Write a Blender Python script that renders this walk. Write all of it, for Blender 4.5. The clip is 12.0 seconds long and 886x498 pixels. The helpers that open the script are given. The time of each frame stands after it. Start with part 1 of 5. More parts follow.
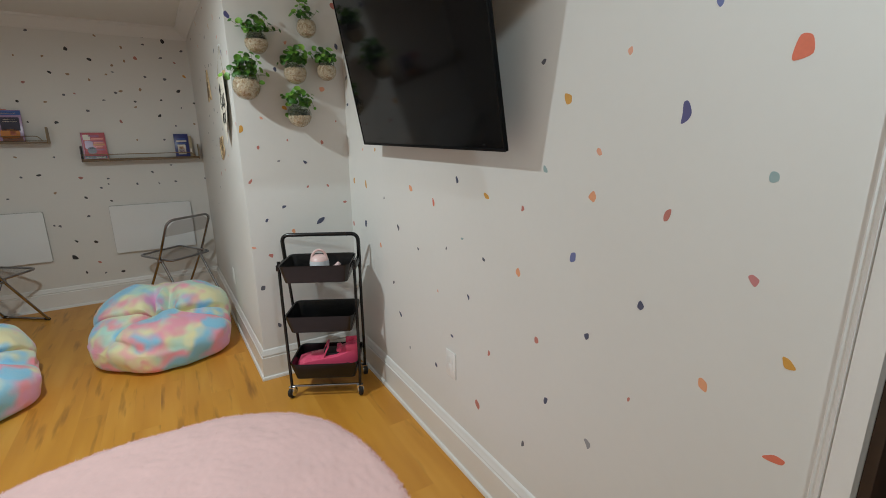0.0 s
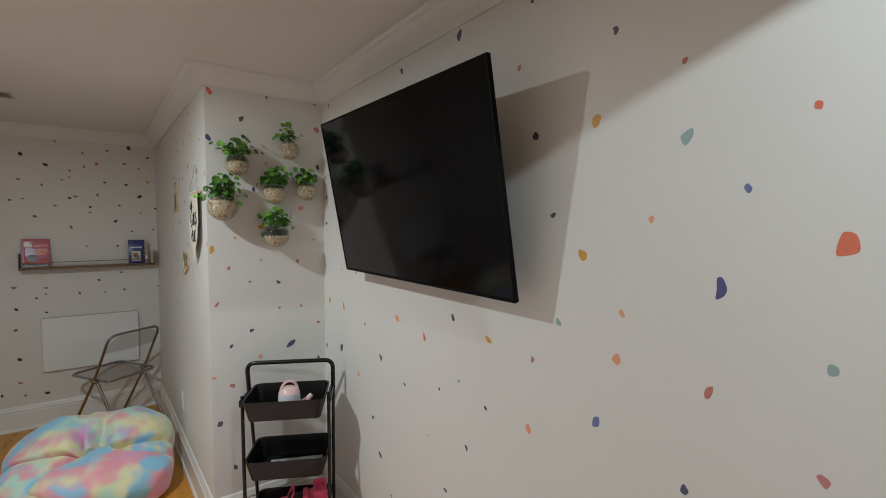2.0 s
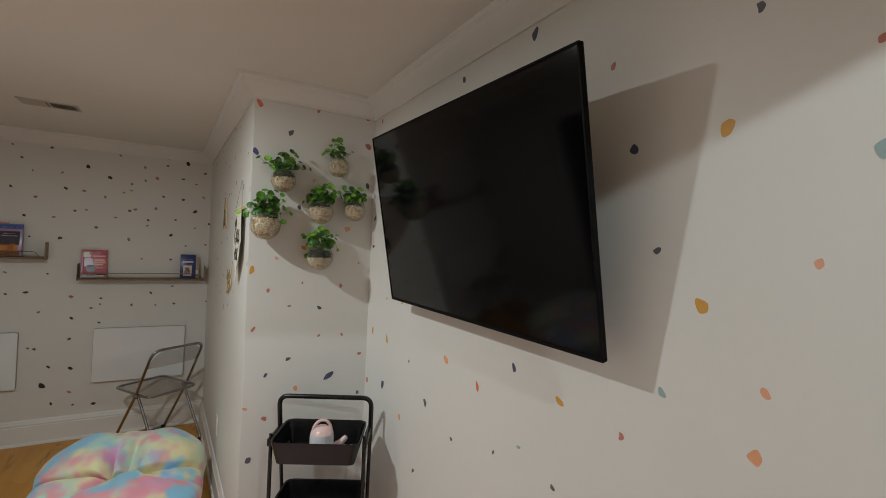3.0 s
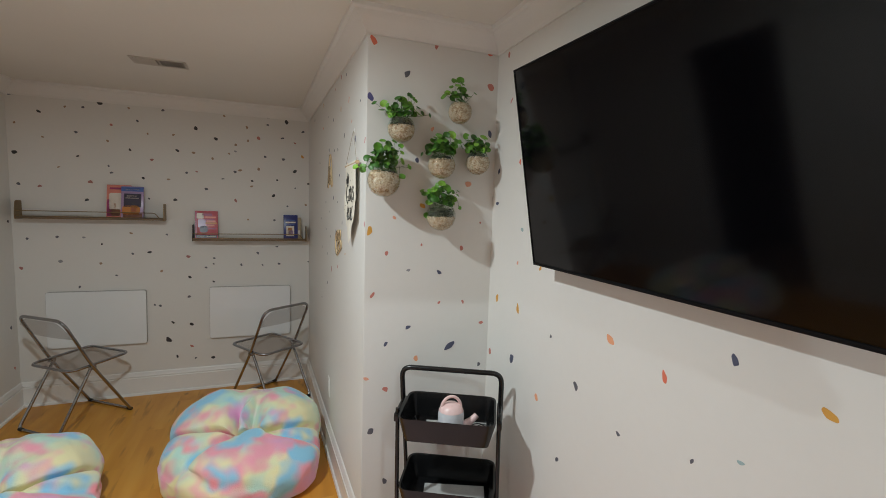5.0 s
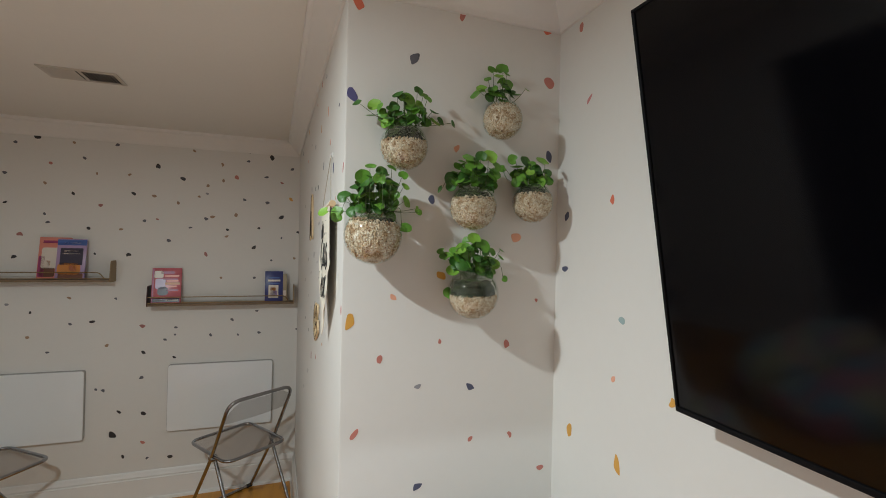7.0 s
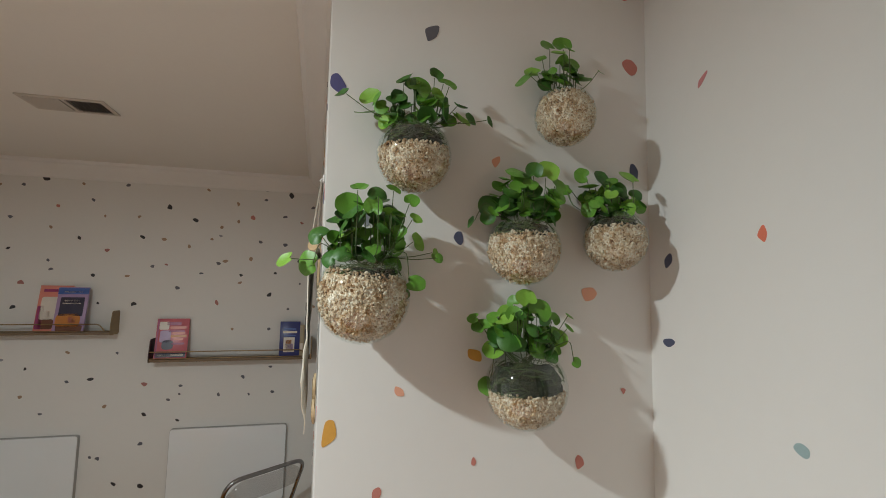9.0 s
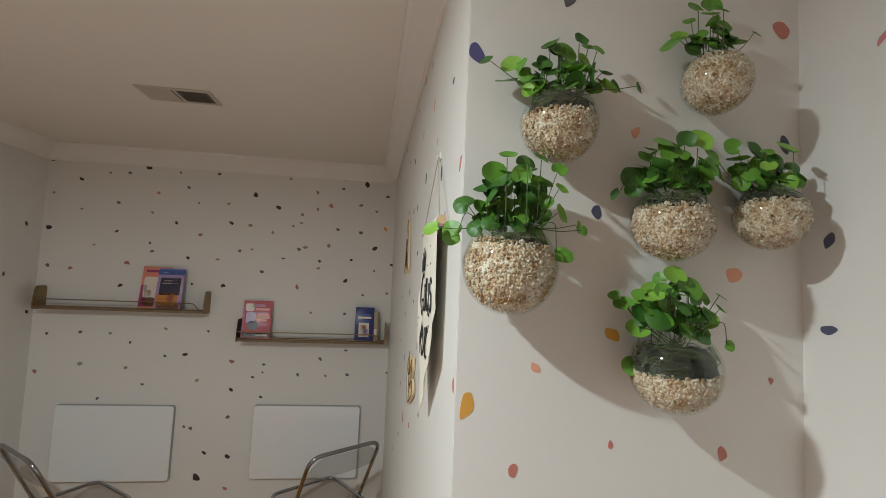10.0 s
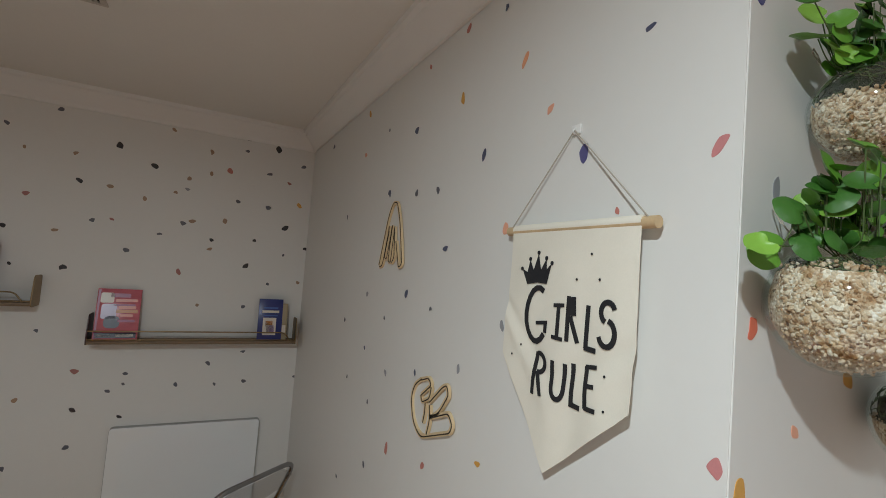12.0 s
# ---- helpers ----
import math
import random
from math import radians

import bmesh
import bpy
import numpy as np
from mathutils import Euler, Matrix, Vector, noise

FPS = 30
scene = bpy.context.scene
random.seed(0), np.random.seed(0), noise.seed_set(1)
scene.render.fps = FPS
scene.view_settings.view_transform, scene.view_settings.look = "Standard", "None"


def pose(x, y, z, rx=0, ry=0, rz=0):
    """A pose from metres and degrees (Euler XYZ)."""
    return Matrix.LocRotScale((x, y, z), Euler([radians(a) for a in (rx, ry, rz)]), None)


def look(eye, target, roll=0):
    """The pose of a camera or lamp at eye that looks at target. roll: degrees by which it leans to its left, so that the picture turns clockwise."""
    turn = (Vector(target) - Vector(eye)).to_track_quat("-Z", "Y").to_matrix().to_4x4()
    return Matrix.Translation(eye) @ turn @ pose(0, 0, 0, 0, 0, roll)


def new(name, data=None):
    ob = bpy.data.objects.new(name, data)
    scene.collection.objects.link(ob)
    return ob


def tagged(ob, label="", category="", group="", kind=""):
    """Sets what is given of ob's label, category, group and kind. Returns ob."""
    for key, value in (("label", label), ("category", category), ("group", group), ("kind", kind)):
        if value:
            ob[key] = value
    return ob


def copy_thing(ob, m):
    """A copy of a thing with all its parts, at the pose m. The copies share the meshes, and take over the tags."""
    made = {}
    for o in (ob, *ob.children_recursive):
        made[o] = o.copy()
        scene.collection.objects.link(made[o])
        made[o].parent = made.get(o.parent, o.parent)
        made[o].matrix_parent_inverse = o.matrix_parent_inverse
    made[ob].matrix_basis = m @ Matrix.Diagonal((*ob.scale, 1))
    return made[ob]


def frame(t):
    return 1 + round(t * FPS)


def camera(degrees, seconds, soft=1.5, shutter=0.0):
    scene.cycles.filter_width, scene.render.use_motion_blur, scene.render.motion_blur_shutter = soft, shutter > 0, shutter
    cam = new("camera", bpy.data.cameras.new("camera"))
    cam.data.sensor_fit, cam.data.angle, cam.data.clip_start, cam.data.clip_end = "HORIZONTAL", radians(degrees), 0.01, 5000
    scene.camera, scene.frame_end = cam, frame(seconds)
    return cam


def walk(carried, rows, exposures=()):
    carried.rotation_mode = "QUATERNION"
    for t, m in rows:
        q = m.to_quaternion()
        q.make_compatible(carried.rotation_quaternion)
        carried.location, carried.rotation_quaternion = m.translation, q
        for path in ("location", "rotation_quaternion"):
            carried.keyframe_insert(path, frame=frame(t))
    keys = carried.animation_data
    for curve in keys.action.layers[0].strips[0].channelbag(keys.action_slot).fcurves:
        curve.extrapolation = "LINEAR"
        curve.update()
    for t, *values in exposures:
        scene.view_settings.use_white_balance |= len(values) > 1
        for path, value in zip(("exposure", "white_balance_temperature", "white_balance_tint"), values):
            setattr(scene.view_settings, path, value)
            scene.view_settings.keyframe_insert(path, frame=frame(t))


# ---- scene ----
cam = camera(89.2, 12.0, soft=0.9)
PATH = [
    (0, (-0.023, -0.014, 1.456), (0.973, 1.651, 0.969), -0.8),
    (0.5, (-0.026, 0.021, 1.463), (0.993, 1.678, 0.997), -1.0),
    (1, (-0.045, 0.069, 1.507), (1.012, 1.721, 1.115), -1.0),
    (1.5, (-0.066, 0.114, 1.57), (1.088, 1.729, 1.325), -0.6),
    (2, (-0.077, 0.175, 1.628), (1.114, 1.779, 1.528), -0.0),
    (2.5, (-0.032, 0.286, 1.639), (1.096, 1.937, 1.632), 1.2),
    (3, (0.039, 0.408, 1.641), (1.051, 2.133, 1.647), 2.4),
    (3.2, (0.064, 0.448, 1.632), (1.042, 2.192, 1.631), 3.0),
    (4.8, (-0.069, 0.728, 1.611), (0.683, 2.571, 1.416), 1.8),
    (5, (-0.067, 0.786, 1.622), (0.655, 2.641, 1.436), 1.8),
    (5.5, (0.019, 1.004, 1.636), (0.692, 2.881, 1.481), 1.8),
    (6, (0.115, 1.19, 1.658), (0.751, 3.083, 1.54), 1.8),
    (6.5, (0.162, 1.373, 1.667), (0.782, 3.273, 1.6), 1.6),
    (7, (0.191, 1.591, 1.699), (0.848, 3.481, 1.694), 1.2),
    (7.2, (0.203, 1.652, 1.698), (0.869, 3.536, 1.715), 1.0),
    (8.8, (0.332, 1.971, 1.744), (0.875, 3.889, 1.909), 0.7),
    (9, (0.336, 1.982, 1.742), (0.822, 3.915, 1.909), 0.9),
    (9.5, (0.301, 2.006, 1.72), (0.631, 3.971, 1.884), 1.8),
    (10, (0.201, 2.028, 1.702), (0.467, 4.005, 1.842), 2.4),
    (10.5, (0.034, 2.089, 1.702), (0.406, 4.052, 1.792), 2.7),
    (11, (-0.087, 2.16, 1.671), (0.469, 4.081, 1.712), 3.4),
    (11.5, (-0.147, 2.318, 1.652), (0.587, 4.178, 1.693), 4.1),
    (12, (-0.189, 2.444, 1.729), (0.719, 4.224, 1.826), 4.5),
]
EXPOSURES = [(0, -0.23, 6300, 7.5), (1, -0.26, 6350, 9.5), (2, -0.41, 6350, 10), (3, -0.51, 6650, 10), (5, -0.11, 6400, 10), (6, -0.12, 6500, 10.5), (7, -0.03, 6450, 10), (9.5, -0.04, 6500, 10), (10.5, 0.0, 6450, 10), (11, -0.24, 6300, 10), (12, -0.30, 6250, 10)]
walk(cam, [(t, look(eye, target, roll)) for t, eye, target, roll in PATH], EXPOSURES)

# ---- light ----
CEIL = 2.43
world = bpy.data.worlds.new("world")
world.use_nodes = True
world.node_tree.nodes["Background"].inputs[0].default_value = (1, 0.95, 0.9, 1)
world.node_tree.nodes["Background"].inputs[1].default_value = 0.006
scene.world = world
LAMP_A = (-0.68, 2.15)
LAMP_B = (0.353, -0.246)
# Added lamp without a known source, lifts the fill in the room
FILL_LAMP = (-1.0, -0.9)


def ceiling_lamp(x, y, watts, cut, color=(0.828, 0.975, 1.025), spread=180):
    """The light of a recessed downlight, also used for the added fill; cut is the full angle of its beam, None for an
    open disc.
    """
    if cut:
        data = bpy.data.lights.new("downlight", "SPOT")
        data.spot_size, data.spot_blend, data.shadow_soft_size = radians(cut), 0.03, 0.025
    else:
        data = bpy.data.lights.new("downlight", "AREA")
        data.shape, data.size, data.spread = "DISK", 0.065, radians(spread)
    data.energy, data.color = watts, color
    lamp = new("downlight_or_fill_beam", data)
    lamp.matrix_world = pose(x, y, CEIL - 0.012)


ceiling_lamp(*LAMP_A, 32, None, (0.866, 0.97, 0.978), 174)
ceiling_lamp(*LAMP_B, 46, 136.4)
ceiling_lamp(*FILL_LAMP, 3.5, None)

# ---- materials ----


def rgb(c):
    return (c[0], c[1], c[2], 1.0)


def material(name, color, rough=0.5, metal=0.0, vary=0.06, scale=6.0, fine=120.0, bump=0.05, bump_scale=200.0, **more):
    """Base colour with variation at two scales, uneven gloss and fine relief."""
    m = bpy.data.materials.new(name)
    m.use_nodes = True
    nt = m.node_tree
    n, link = nt.nodes, nt.links.new
    b = n["Principled BSDF"]
    b.inputs["Roughness"].default_value, b.inputs["Metallic"].default_value = rough, metal
    tc = n.new("ShaderNodeTexCoord")
    big, small = n.new("ShaderNodeTexNoise"), n.new("ShaderNodeTexNoise")
    big.inputs["Scale"].default_value, small.inputs["Scale"].default_value = scale, fine
    big.inputs["Detail"].default_value = 4
    for t in (big, small):
        link(tc.outputs["Object"], t.inputs["Vector"])
    add = n.new("ShaderNodeMath")
    add.operation = "MULTIPLY_ADD"
    add.inputs[1].default_value = 0.35
    link(small.outputs["Fac"], add.inputs[0])
    link(big.outputs["Fac"], add.inputs[2])
    ramp = n.new("ShaderNodeMapRange")
    ramp.inputs["From Min"].default_value, ramp.inputs["From Max"].default_value = 0.4, 0.95
    ramp.inputs["To Min"].default_value, ramp.inputs["To Max"].default_value = 1 - vary, 1 + vary
    link(add.outputs[0], ramp.inputs["Value"])
    hsv = n.new("ShaderNodeHueSaturation")
    hsv.inputs["Color"].default_value = rgb(color)
    link(ramp.outputs[0], hsv.inputs["Value"])
    link(hsv.outputs[0], b.inputs["Base Color"])
    if rough > 0.1:
        rr = n.new("ShaderNodeMapRange")
        rr.inputs["To Min"].default_value, rr.inputs["To Max"].default_value = rough * 0.88, min(1, rough * 1.12)
        link(big.outputs["Fac"], rr.inputs["Value"])
        link(rr.outputs[0], b.inputs["Roughness"])
    if bump:
        bt, bp = n.new("ShaderNodeTexNoise"), n.new("ShaderNodeBump")
        bt.inputs["Scale"].default_value = bump_scale
        link(tc.outputs["Object"], bt.inputs["Vector"])
        bp.inputs["Strength"].default_value, bp.inputs["Distance"].default_value = bump, 0.002
        link(bt.outputs["Fac"], bp.inputs["Height"])
        link(bp.outputs[0], b.inputs["Normal"])
    for key, value in more.items():
        b.inputs[key.replace("_", " ")].default_value = value
    return m


def ramp_of(nt, stops, mode="LINEAR"):
    node = nt.nodes.new("ShaderNodeValToRGB")
    node.color_ramp.interpolation = mode
    e = node.color_ramp.elements
    while len(e) < len(stops):
        e.new(0.5)
    for el, (p, c) in zip(e, stops):
        el.position, el.color = p, rgb(c)
    return node


def wood_floor():
    m = bpy.data.materials.new("honey_laminate")
    m.use_nodes = True
    nt = m.node_tree
    n, link = nt.nodes, nt.links.new
    b = n["Principled BSDF"]
    tc, info = n.new("ShaderNodeTexCoord"), n.new("ShaderNodeObjectInfo")
    shift = n.new("ShaderNodeVectorMath")
    shift.operation = "MULTIPLY_ADD"
    shift.inputs[1].default_value = (37, 91, 5)
    link(info.outputs["Random"], shift.inputs[0])
    link(tc.outputs["Object"], shift.inputs[2])

    def grain(sx, sy, detail):
        mp, t = n.new("ShaderNodeMapping"), n.new("ShaderNodeTexNoise")
        mp.inputs["Scale"].default_value = (sx, sy, 1)
        t.inputs["Scale"].default_value, t.inputs["Detail"].default_value = 1.0, detail
        link(shift.outputs[0], mp.inputs["Vector"])
        link(mp.outputs[0], t.inputs["Vector"])
        return t

    fine, broad, streak = grain(160, 5, 4), grain(9, 1.2, 2), grain(17, 2.0, 3)
    base = ramp_of(nt, [(0.3, (0.57, 0.240, 0.028)), (0.55, (0.66, 0.300, 0.040)), (0.75, (0.72, 0.355, 0.060))])
    link(broad.outputs["Fac"], base.inputs[0])
    dark = ramp_of(nt, [(0.58, (0, 0, 0)), (0.74, (1, 1, 1))])
    link(streak.outputs["Fac"], dark.inputs[0])
    mix = n.new("ShaderNodeMixRGB")
    mix.inputs[2].default_value = (0.27, 0.11, 0.02, 1)
    half = n.new("ShaderNodeMath")
    half.operation = "MULTIPLY"
    half.inputs[1].default_value = 0.85
    link(dark.outputs[0], half.inputs[0])
    link(half.outputs[0], mix.inputs[0])
    link(base.outputs[0], mix.inputs[1])
    tone = n.new("ShaderNodeMapRange")
    tone.inputs["To Min"].default_value, tone.inputs["To Max"].default_value = 0.985, 1.015
    link(info.outputs["Random"], tone.inputs["Value"])
    hsv = n.new("ShaderNodeHueSaturation")
    link(mix.outputs[0], hsv.inputs["Color"])
    link(tone.outputs[0], hsv.inputs["Value"])
    link(hsv.outputs[0], b.inputs["Base Color"])
    b.inputs["Roughness"].default_value = 0.38
    bp = n.new("ShaderNodeBump")
    bp.inputs["Strength"].default_value, bp.inputs["Distance"].default_value = 0.08, 0.004
    link(fine.outputs["Fac"], bp.inputs["Height"])
    link(bp.outputs[0], b.inputs["Normal"])
    return m


def tie_dye():
    m = bpy.data.materials.new("tie_dye_plush")
    m.use_nodes = True
    nt = m.node_tree
    n, link = nt.nodes, nt.links.new
    b = n["Principled BSDF"]
    tc = n.new("ShaderNodeTexCoord")
    last = None
    # soft dye patches laid one over the other on cream yellow
    for at, tone, scale, lo, hi in ((0, (0.91, 0.84, 0.50), 1, 0, 0), (3.1, (0.55, 0.82, 0.72), 4.4, 0.44, 0.72), (7.7, (0.95, 0.39, 0.49), 4.6, 0.46, 0.62), (13.3, (0.30, 0.64, 0.87), 4.3, 0.49, 0.64),
                                    (21.9, (0.85, 0.42, 0.68), 4.4, 0.54, 0.70), (29.1, (0.96, 0.34, 0.40), 4.8, 0.57, 0.70), (37.7, (0.93, 0.84, 0.42), 5.0, 0.60, 0.72)):
        if last is None:
            last = n.new("ShaderNodeRGB")
            last.outputs[0].default_value = rgb(tone)
            continue
        mp, t, f, mx = n.new("ShaderNodeMapping"), n.new("ShaderNodeTexNoise"), n.new("ShaderNodeMapRange"), n.new("ShaderNodeMixRGB")
        mp.inputs["Location"].default_value = (at, at * 0.7, at * 1.3)
        t.inputs["Scale"].default_value, t.inputs["Detail"].default_value = scale, 2.0
        f.interpolation_type = "SMOOTHSTEP"
        f.inputs["From Min"].default_value, f.inputs["From Max"].default_value = lo, hi
        mx.inputs[2].default_value = rgb(tone)
        link(tc.outputs["Object"], mp.inputs["Vector"])
        link(mp.outputs[0], t.inputs["Vector"])
        link(t.outputs["Fac"], f.inputs["Value"])
        link(f.outputs[0], mx.inputs[0])
        link(last.outputs[0], mx.inputs[1])
        last = mx
    ramp = last
    fuzz, tint = n.new("ShaderNodeTexNoise"), n.new("ShaderNodeMixRGB")
    fuzz.inputs["Scale"].default_value, fuzz.inputs["Detail"].default_value = 170, 3
    link(tc.outputs["Object"], fuzz.inputs["Vector"])
    tint.blend_type, tint.inputs[0].default_value = "SOFT_LIGHT", 0.22
    link(ramp.outputs[0], tint.inputs[1])
    link(fuzz.outputs["Fac"], tint.inputs[2])
    link(tint.outputs[0], b.inputs["Base Color"])
    b.inputs["Roughness"].default_value = 0.95
    b.inputs["Sheen Weight"].default_value = 0.4
    bp = n.new("ShaderNodeBump")
    bp.inputs["Strength"].default_value, bp.inputs["Distance"].default_value = 0.6, 0.006
    link(fuzz.outputs["Fac"], bp.inputs["Height"])
    link(bp.outputs[0], b.inputs["Normal"])
    return m


def gravel():
    m = bpy.data.materials.new("beige_gravel")
    m.use_nodes = True
    nt = m.node_tree
    n, link = nt.nodes, nt.links.new
    b = n["Principled BSDF"]
    tc, v = n.new("ShaderNodeTexCoord"), n.new("ShaderNodeTexVoronoi")
    v.inputs["Scale"].default_value = 330
    link(tc.outputs["Object"], v.inputs["Vector"])
    sep = n.new("ShaderNodeSeparateColor")
    link(v.outputs["Color"], sep.inputs[0])
    ramp = ramp_of(nt, [(0.0, (0.20, 0.13, 0.08)), (0.05, (0.42, 0.31, 0.21)), (0.14, (0.62, 0.49, 0.36)), (0.45, (0.75, 0.63, 0.49)), (0.7, (0.85, 0.78, 0.68)), (1.0, (0.94, 0.91, 0.86))])
    link(sep.outputs[0], ramp.inputs[0])
    clump, mult = n.new("ShaderNodeTexNoise"), n.new("ShaderNodeMixRGB")
    clump.inputs["Scale"].default_value, clump.inputs["Detail"].default_value = 55, 3
    link(tc.outputs["Object"], clump.inputs["Vector"])
    shade = ramp_of(nt, [(0.38, (0.62, 0.44, 0.28)), (0.50, (1.0, 0.93, 0.82)), (0.7, (1.0, 1.0, 0.98))])
    link(clump.outputs["Fac"], shade.inputs[0])
    mult.blend_type, mult.inputs[0].default_value = "MULTIPLY", 0.9
    link(ramp.outputs[0], mult.inputs[1])
    link(shade.outputs[0], mult.inputs[2])
    link(mult.outputs[0], b.inputs["Base Color"])
    b.inputs["Roughness"].default_value = 0.85
    bp = n.new("ShaderNodeBump")
    bp.invert = True
    bp.inputs["Strength"].default_value, bp.inputs["Distance"].default_value = 0.6, 0.0025
    link(v.outputs["Distance"], bp.inputs["Height"])
    link(bp.outputs[0], b.inputs["Normal"])
    return m


def pebbles():
    """Loose gravel: every stone has a tone of its own."""
    m = bpy.data.materials.new("beige_pebbles")
    m.use_nodes = True
    nt = m.node_tree
    n, link = nt.nodes, nt.links.new
    b = n["Principled BSDF"]
    geo, tc, grit, mx = n.new("ShaderNodeNewGeometry"), n.new("ShaderNodeTexCoord"), n.new("ShaderNodeTexNoise"), n.new("ShaderNodeMixRGB")
    ramp = ramp_of(nt, [(0.0, (0.28, 0.18, 0.10)), (0.06, (0.47, 0.33, 0.20)), (0.20, (0.60, 0.46, 0.31)), (0.45, (0.68, 0.55, 0.40)), (0.75, (0.73, 0.63, 0.49)), (1.0, (0.78, 0.71, 0.59))])
    link(geo.outputs["Random Per Island"], ramp.inputs[0])
    grit.inputs["Scale"].default_value = 600
    link(tc.outputs["Object"], grit.inputs["Vector"])
    mx.blend_type, mx.inputs[0].default_value = "SOFT_LIGHT", 0.5
    link(ramp.outputs[0], mx.inputs[1])
    link(grit.outputs["Fac"], mx.inputs[2])
    clump = n.new("ShaderNodeTexNoise")
    clump.inputs["Scale"].default_value, clump.inputs["Detail"].default_value = 60, 3
    link(tc.outputs["Object"], clump.inputs["Vector"])
    stain, mult = ramp_of(nt, [(0.36, (0.60, 0.42, 0.26)), (0.52, (1.0, 1.0, 1.0))]), n.new("ShaderNodeMixRGB")
    link(clump.outputs["Fac"], stain.inputs[0])
    mult.blend_type, mult.inputs[0].default_value = "MULTIPLY", 0.85
    link(mx.outputs[0], mult.inputs[1])
    link(stain.outputs[0], mult.inputs[2])
    link(mult.outputs[0], b.inputs["Base Color"])
    b.inputs["Roughness"].default_value, b.inputs["Specular IOR Level"].default_value = 0.85, 0.25
    return m


def see_through(name, tint, gloss):
    """Thin clear sheet: light passes, a little is mirrored."""
    m = bpy.data.materials.new(name)
    m.use_nodes = True
    nt = m.node_tree
    n, link = nt.nodes, nt.links.new
    tr, gl, mix, fr = n.new("ShaderNodeBsdfTransparent"), n.new("ShaderNodeBsdfGlossy"), n.new("ShaderNodeMixShader"), n.new("ShaderNodeLayerWeight")
    tr.inputs[0].default_value = rgb(tint)
    gl.inputs["Roughness"].default_value = gloss
    fr.inputs["Blend"].default_value = 0.12
    amount = n.new("ShaderNodeMapRange")
    amount.inputs["To Min"].default_value, amount.inputs["To Max"].default_value = 0.03, 0.32
    link(fr.outputs["Facing"], amount.inputs["Value"])
    link(amount.outputs[0], mix.inputs[0])
    link(tr.outputs[0], mix.inputs[1])
    link(gl.outputs[0], mix.inputs[2])
    link(mix.outputs[0], n["Material Output"].inputs[0])
    return m


WALL = material("wall_paint", (0.79, 0.775, 0.745), 0.55, vary=0.015, scale=2.5, fine=40, bump=0.03, bump_scale=260)
CEILING = material("ceiling_paint", (0.81, 0.785, 0.735), 0.8, vary=0.02, scale=1.5, fine=60, bump=0.05, bump_scale=180)
TRIM = material("trim_gloss_white", (0.84, 0.825, 0.80), 0.32, vary=0.02, scale=5, bump=0.02, bump_scale=60)
FLOOR = wood_floor()
GAP = material("floor_underlay", (0.22, 0.10, 0.03), 0.9)
RUG = material("pink_shag", (0.93, 0.625, 0.61), 0.95, vary=0.05, scale=7, fine=60, bump=0.3, bump_scale=190, Sheen_Weight=0.35)
DYE = tie_dye()
GRAVEL = gravel()
PEBBLE = pebbles()
SOIL = material("dark_soil", (0.026, 0.031, 0.018), 0.9, vary=0.5, scale=120, bump=0.7, bump_scale=300)
GLASS = see_through("globe_glass", (0.97, 0.985, 0.975), 0.04)
ACRYLIC = see_through("smoky_acrylic", (0.86, 0.845, 0.835), 0.05)
SILVER = material("polished_steel", (0.78, 0.78, 0.78), 0.25, 1.0, vary=0.1, bump=0)
CHROME = material("chrome_tube", (0.36, 0.36, 0.375), 0.17, 1.0, vary=0.1, bump=0)
BLACK = material("black_powder_coat", (0.006, 0.006, 0.0065), 0.26, vary=0.2, bump=0.04, bump_scale=500)
RUBBER = material("black_rubber", (0.015, 0.015, 0.016), 0.6)
SCREEN = material("tv_glass", (0.002, 0.002, 0.003), 0.09, vary=0.0, bump=0, Specular_IOR_Level=0.25)
BEZEL = material("tv_frame", (0.004, 0.004, 0.005), 0.6, bump=0, Specular_IOR_Level=0.12)
BRACKET = material("bracket_steel", (0.03, 0.03, 0.03), 0.5, 0.6)
LEAF = material("leaf_green", (0.120, 0.300, 0.034), 0.38, vary=0.3, scale=40, fine=300, bump=0.1, bump_scale=220)
LEAF_B = material("leaf_dark_green", (0.048, 0.150, 0.022), 0.4, vary=0.3, scale=40, fine=300, bump=0.1, bump_scale=220)
LEAF_C = material("leaf_light_green", (0.23, 0.45, 0.06), 0.38, vary=0.25, scale=40, fine=300, bump=0.1, bump_scale=220)
STEM = material("stem_green", (0.075, 0.115, 0.035), 0.6)
CANVAS = material("cream_canvas", (0.86, 0.81, 0.70), 0.9, vary=0.05, scale=12, fine=400, bump=0.05, bump_scale=900)
INK = material("black_print", (0.015, 0.015, 0.018), 0.8, bump=0.1, bump_scale=900)
DOWEL = material("pale_dowel", (0.62, 0.45, 0.26), 0.6, vary=0.12, scale=30)
CORD = material("twine", (0.45, 0.40, 0.33), 0.9)
PLY = material("pale_plywood", (0.72, 0.55, 0.33), 0.6, vary=0.1, scale=25)
CHAR = material("burnt_edge", (0.03, 0.02, 0.012), 0.8)
SHELF_WOOD = material("shelf_walnut", (0.20, 0.135, 0.08), 0.55, vary=0.2, scale=18)
BRASS = material("aged_brass", (0.30, 0.21, 0.11), 0.42, 0.85, vary=0.15)
MAROON = material("dark_maroon", (0.045, 0.012, 0.016), 0.35, vary=0.2, bump=0)
BOARD = material("whiteboard_enamel", (0.87, 0.89, 0.90), 0.05, vary=0.01, bump=0)
BOARD_EDGE = material("whiteboard_edge", (0.42, 0.41, 0.40), 0.5)
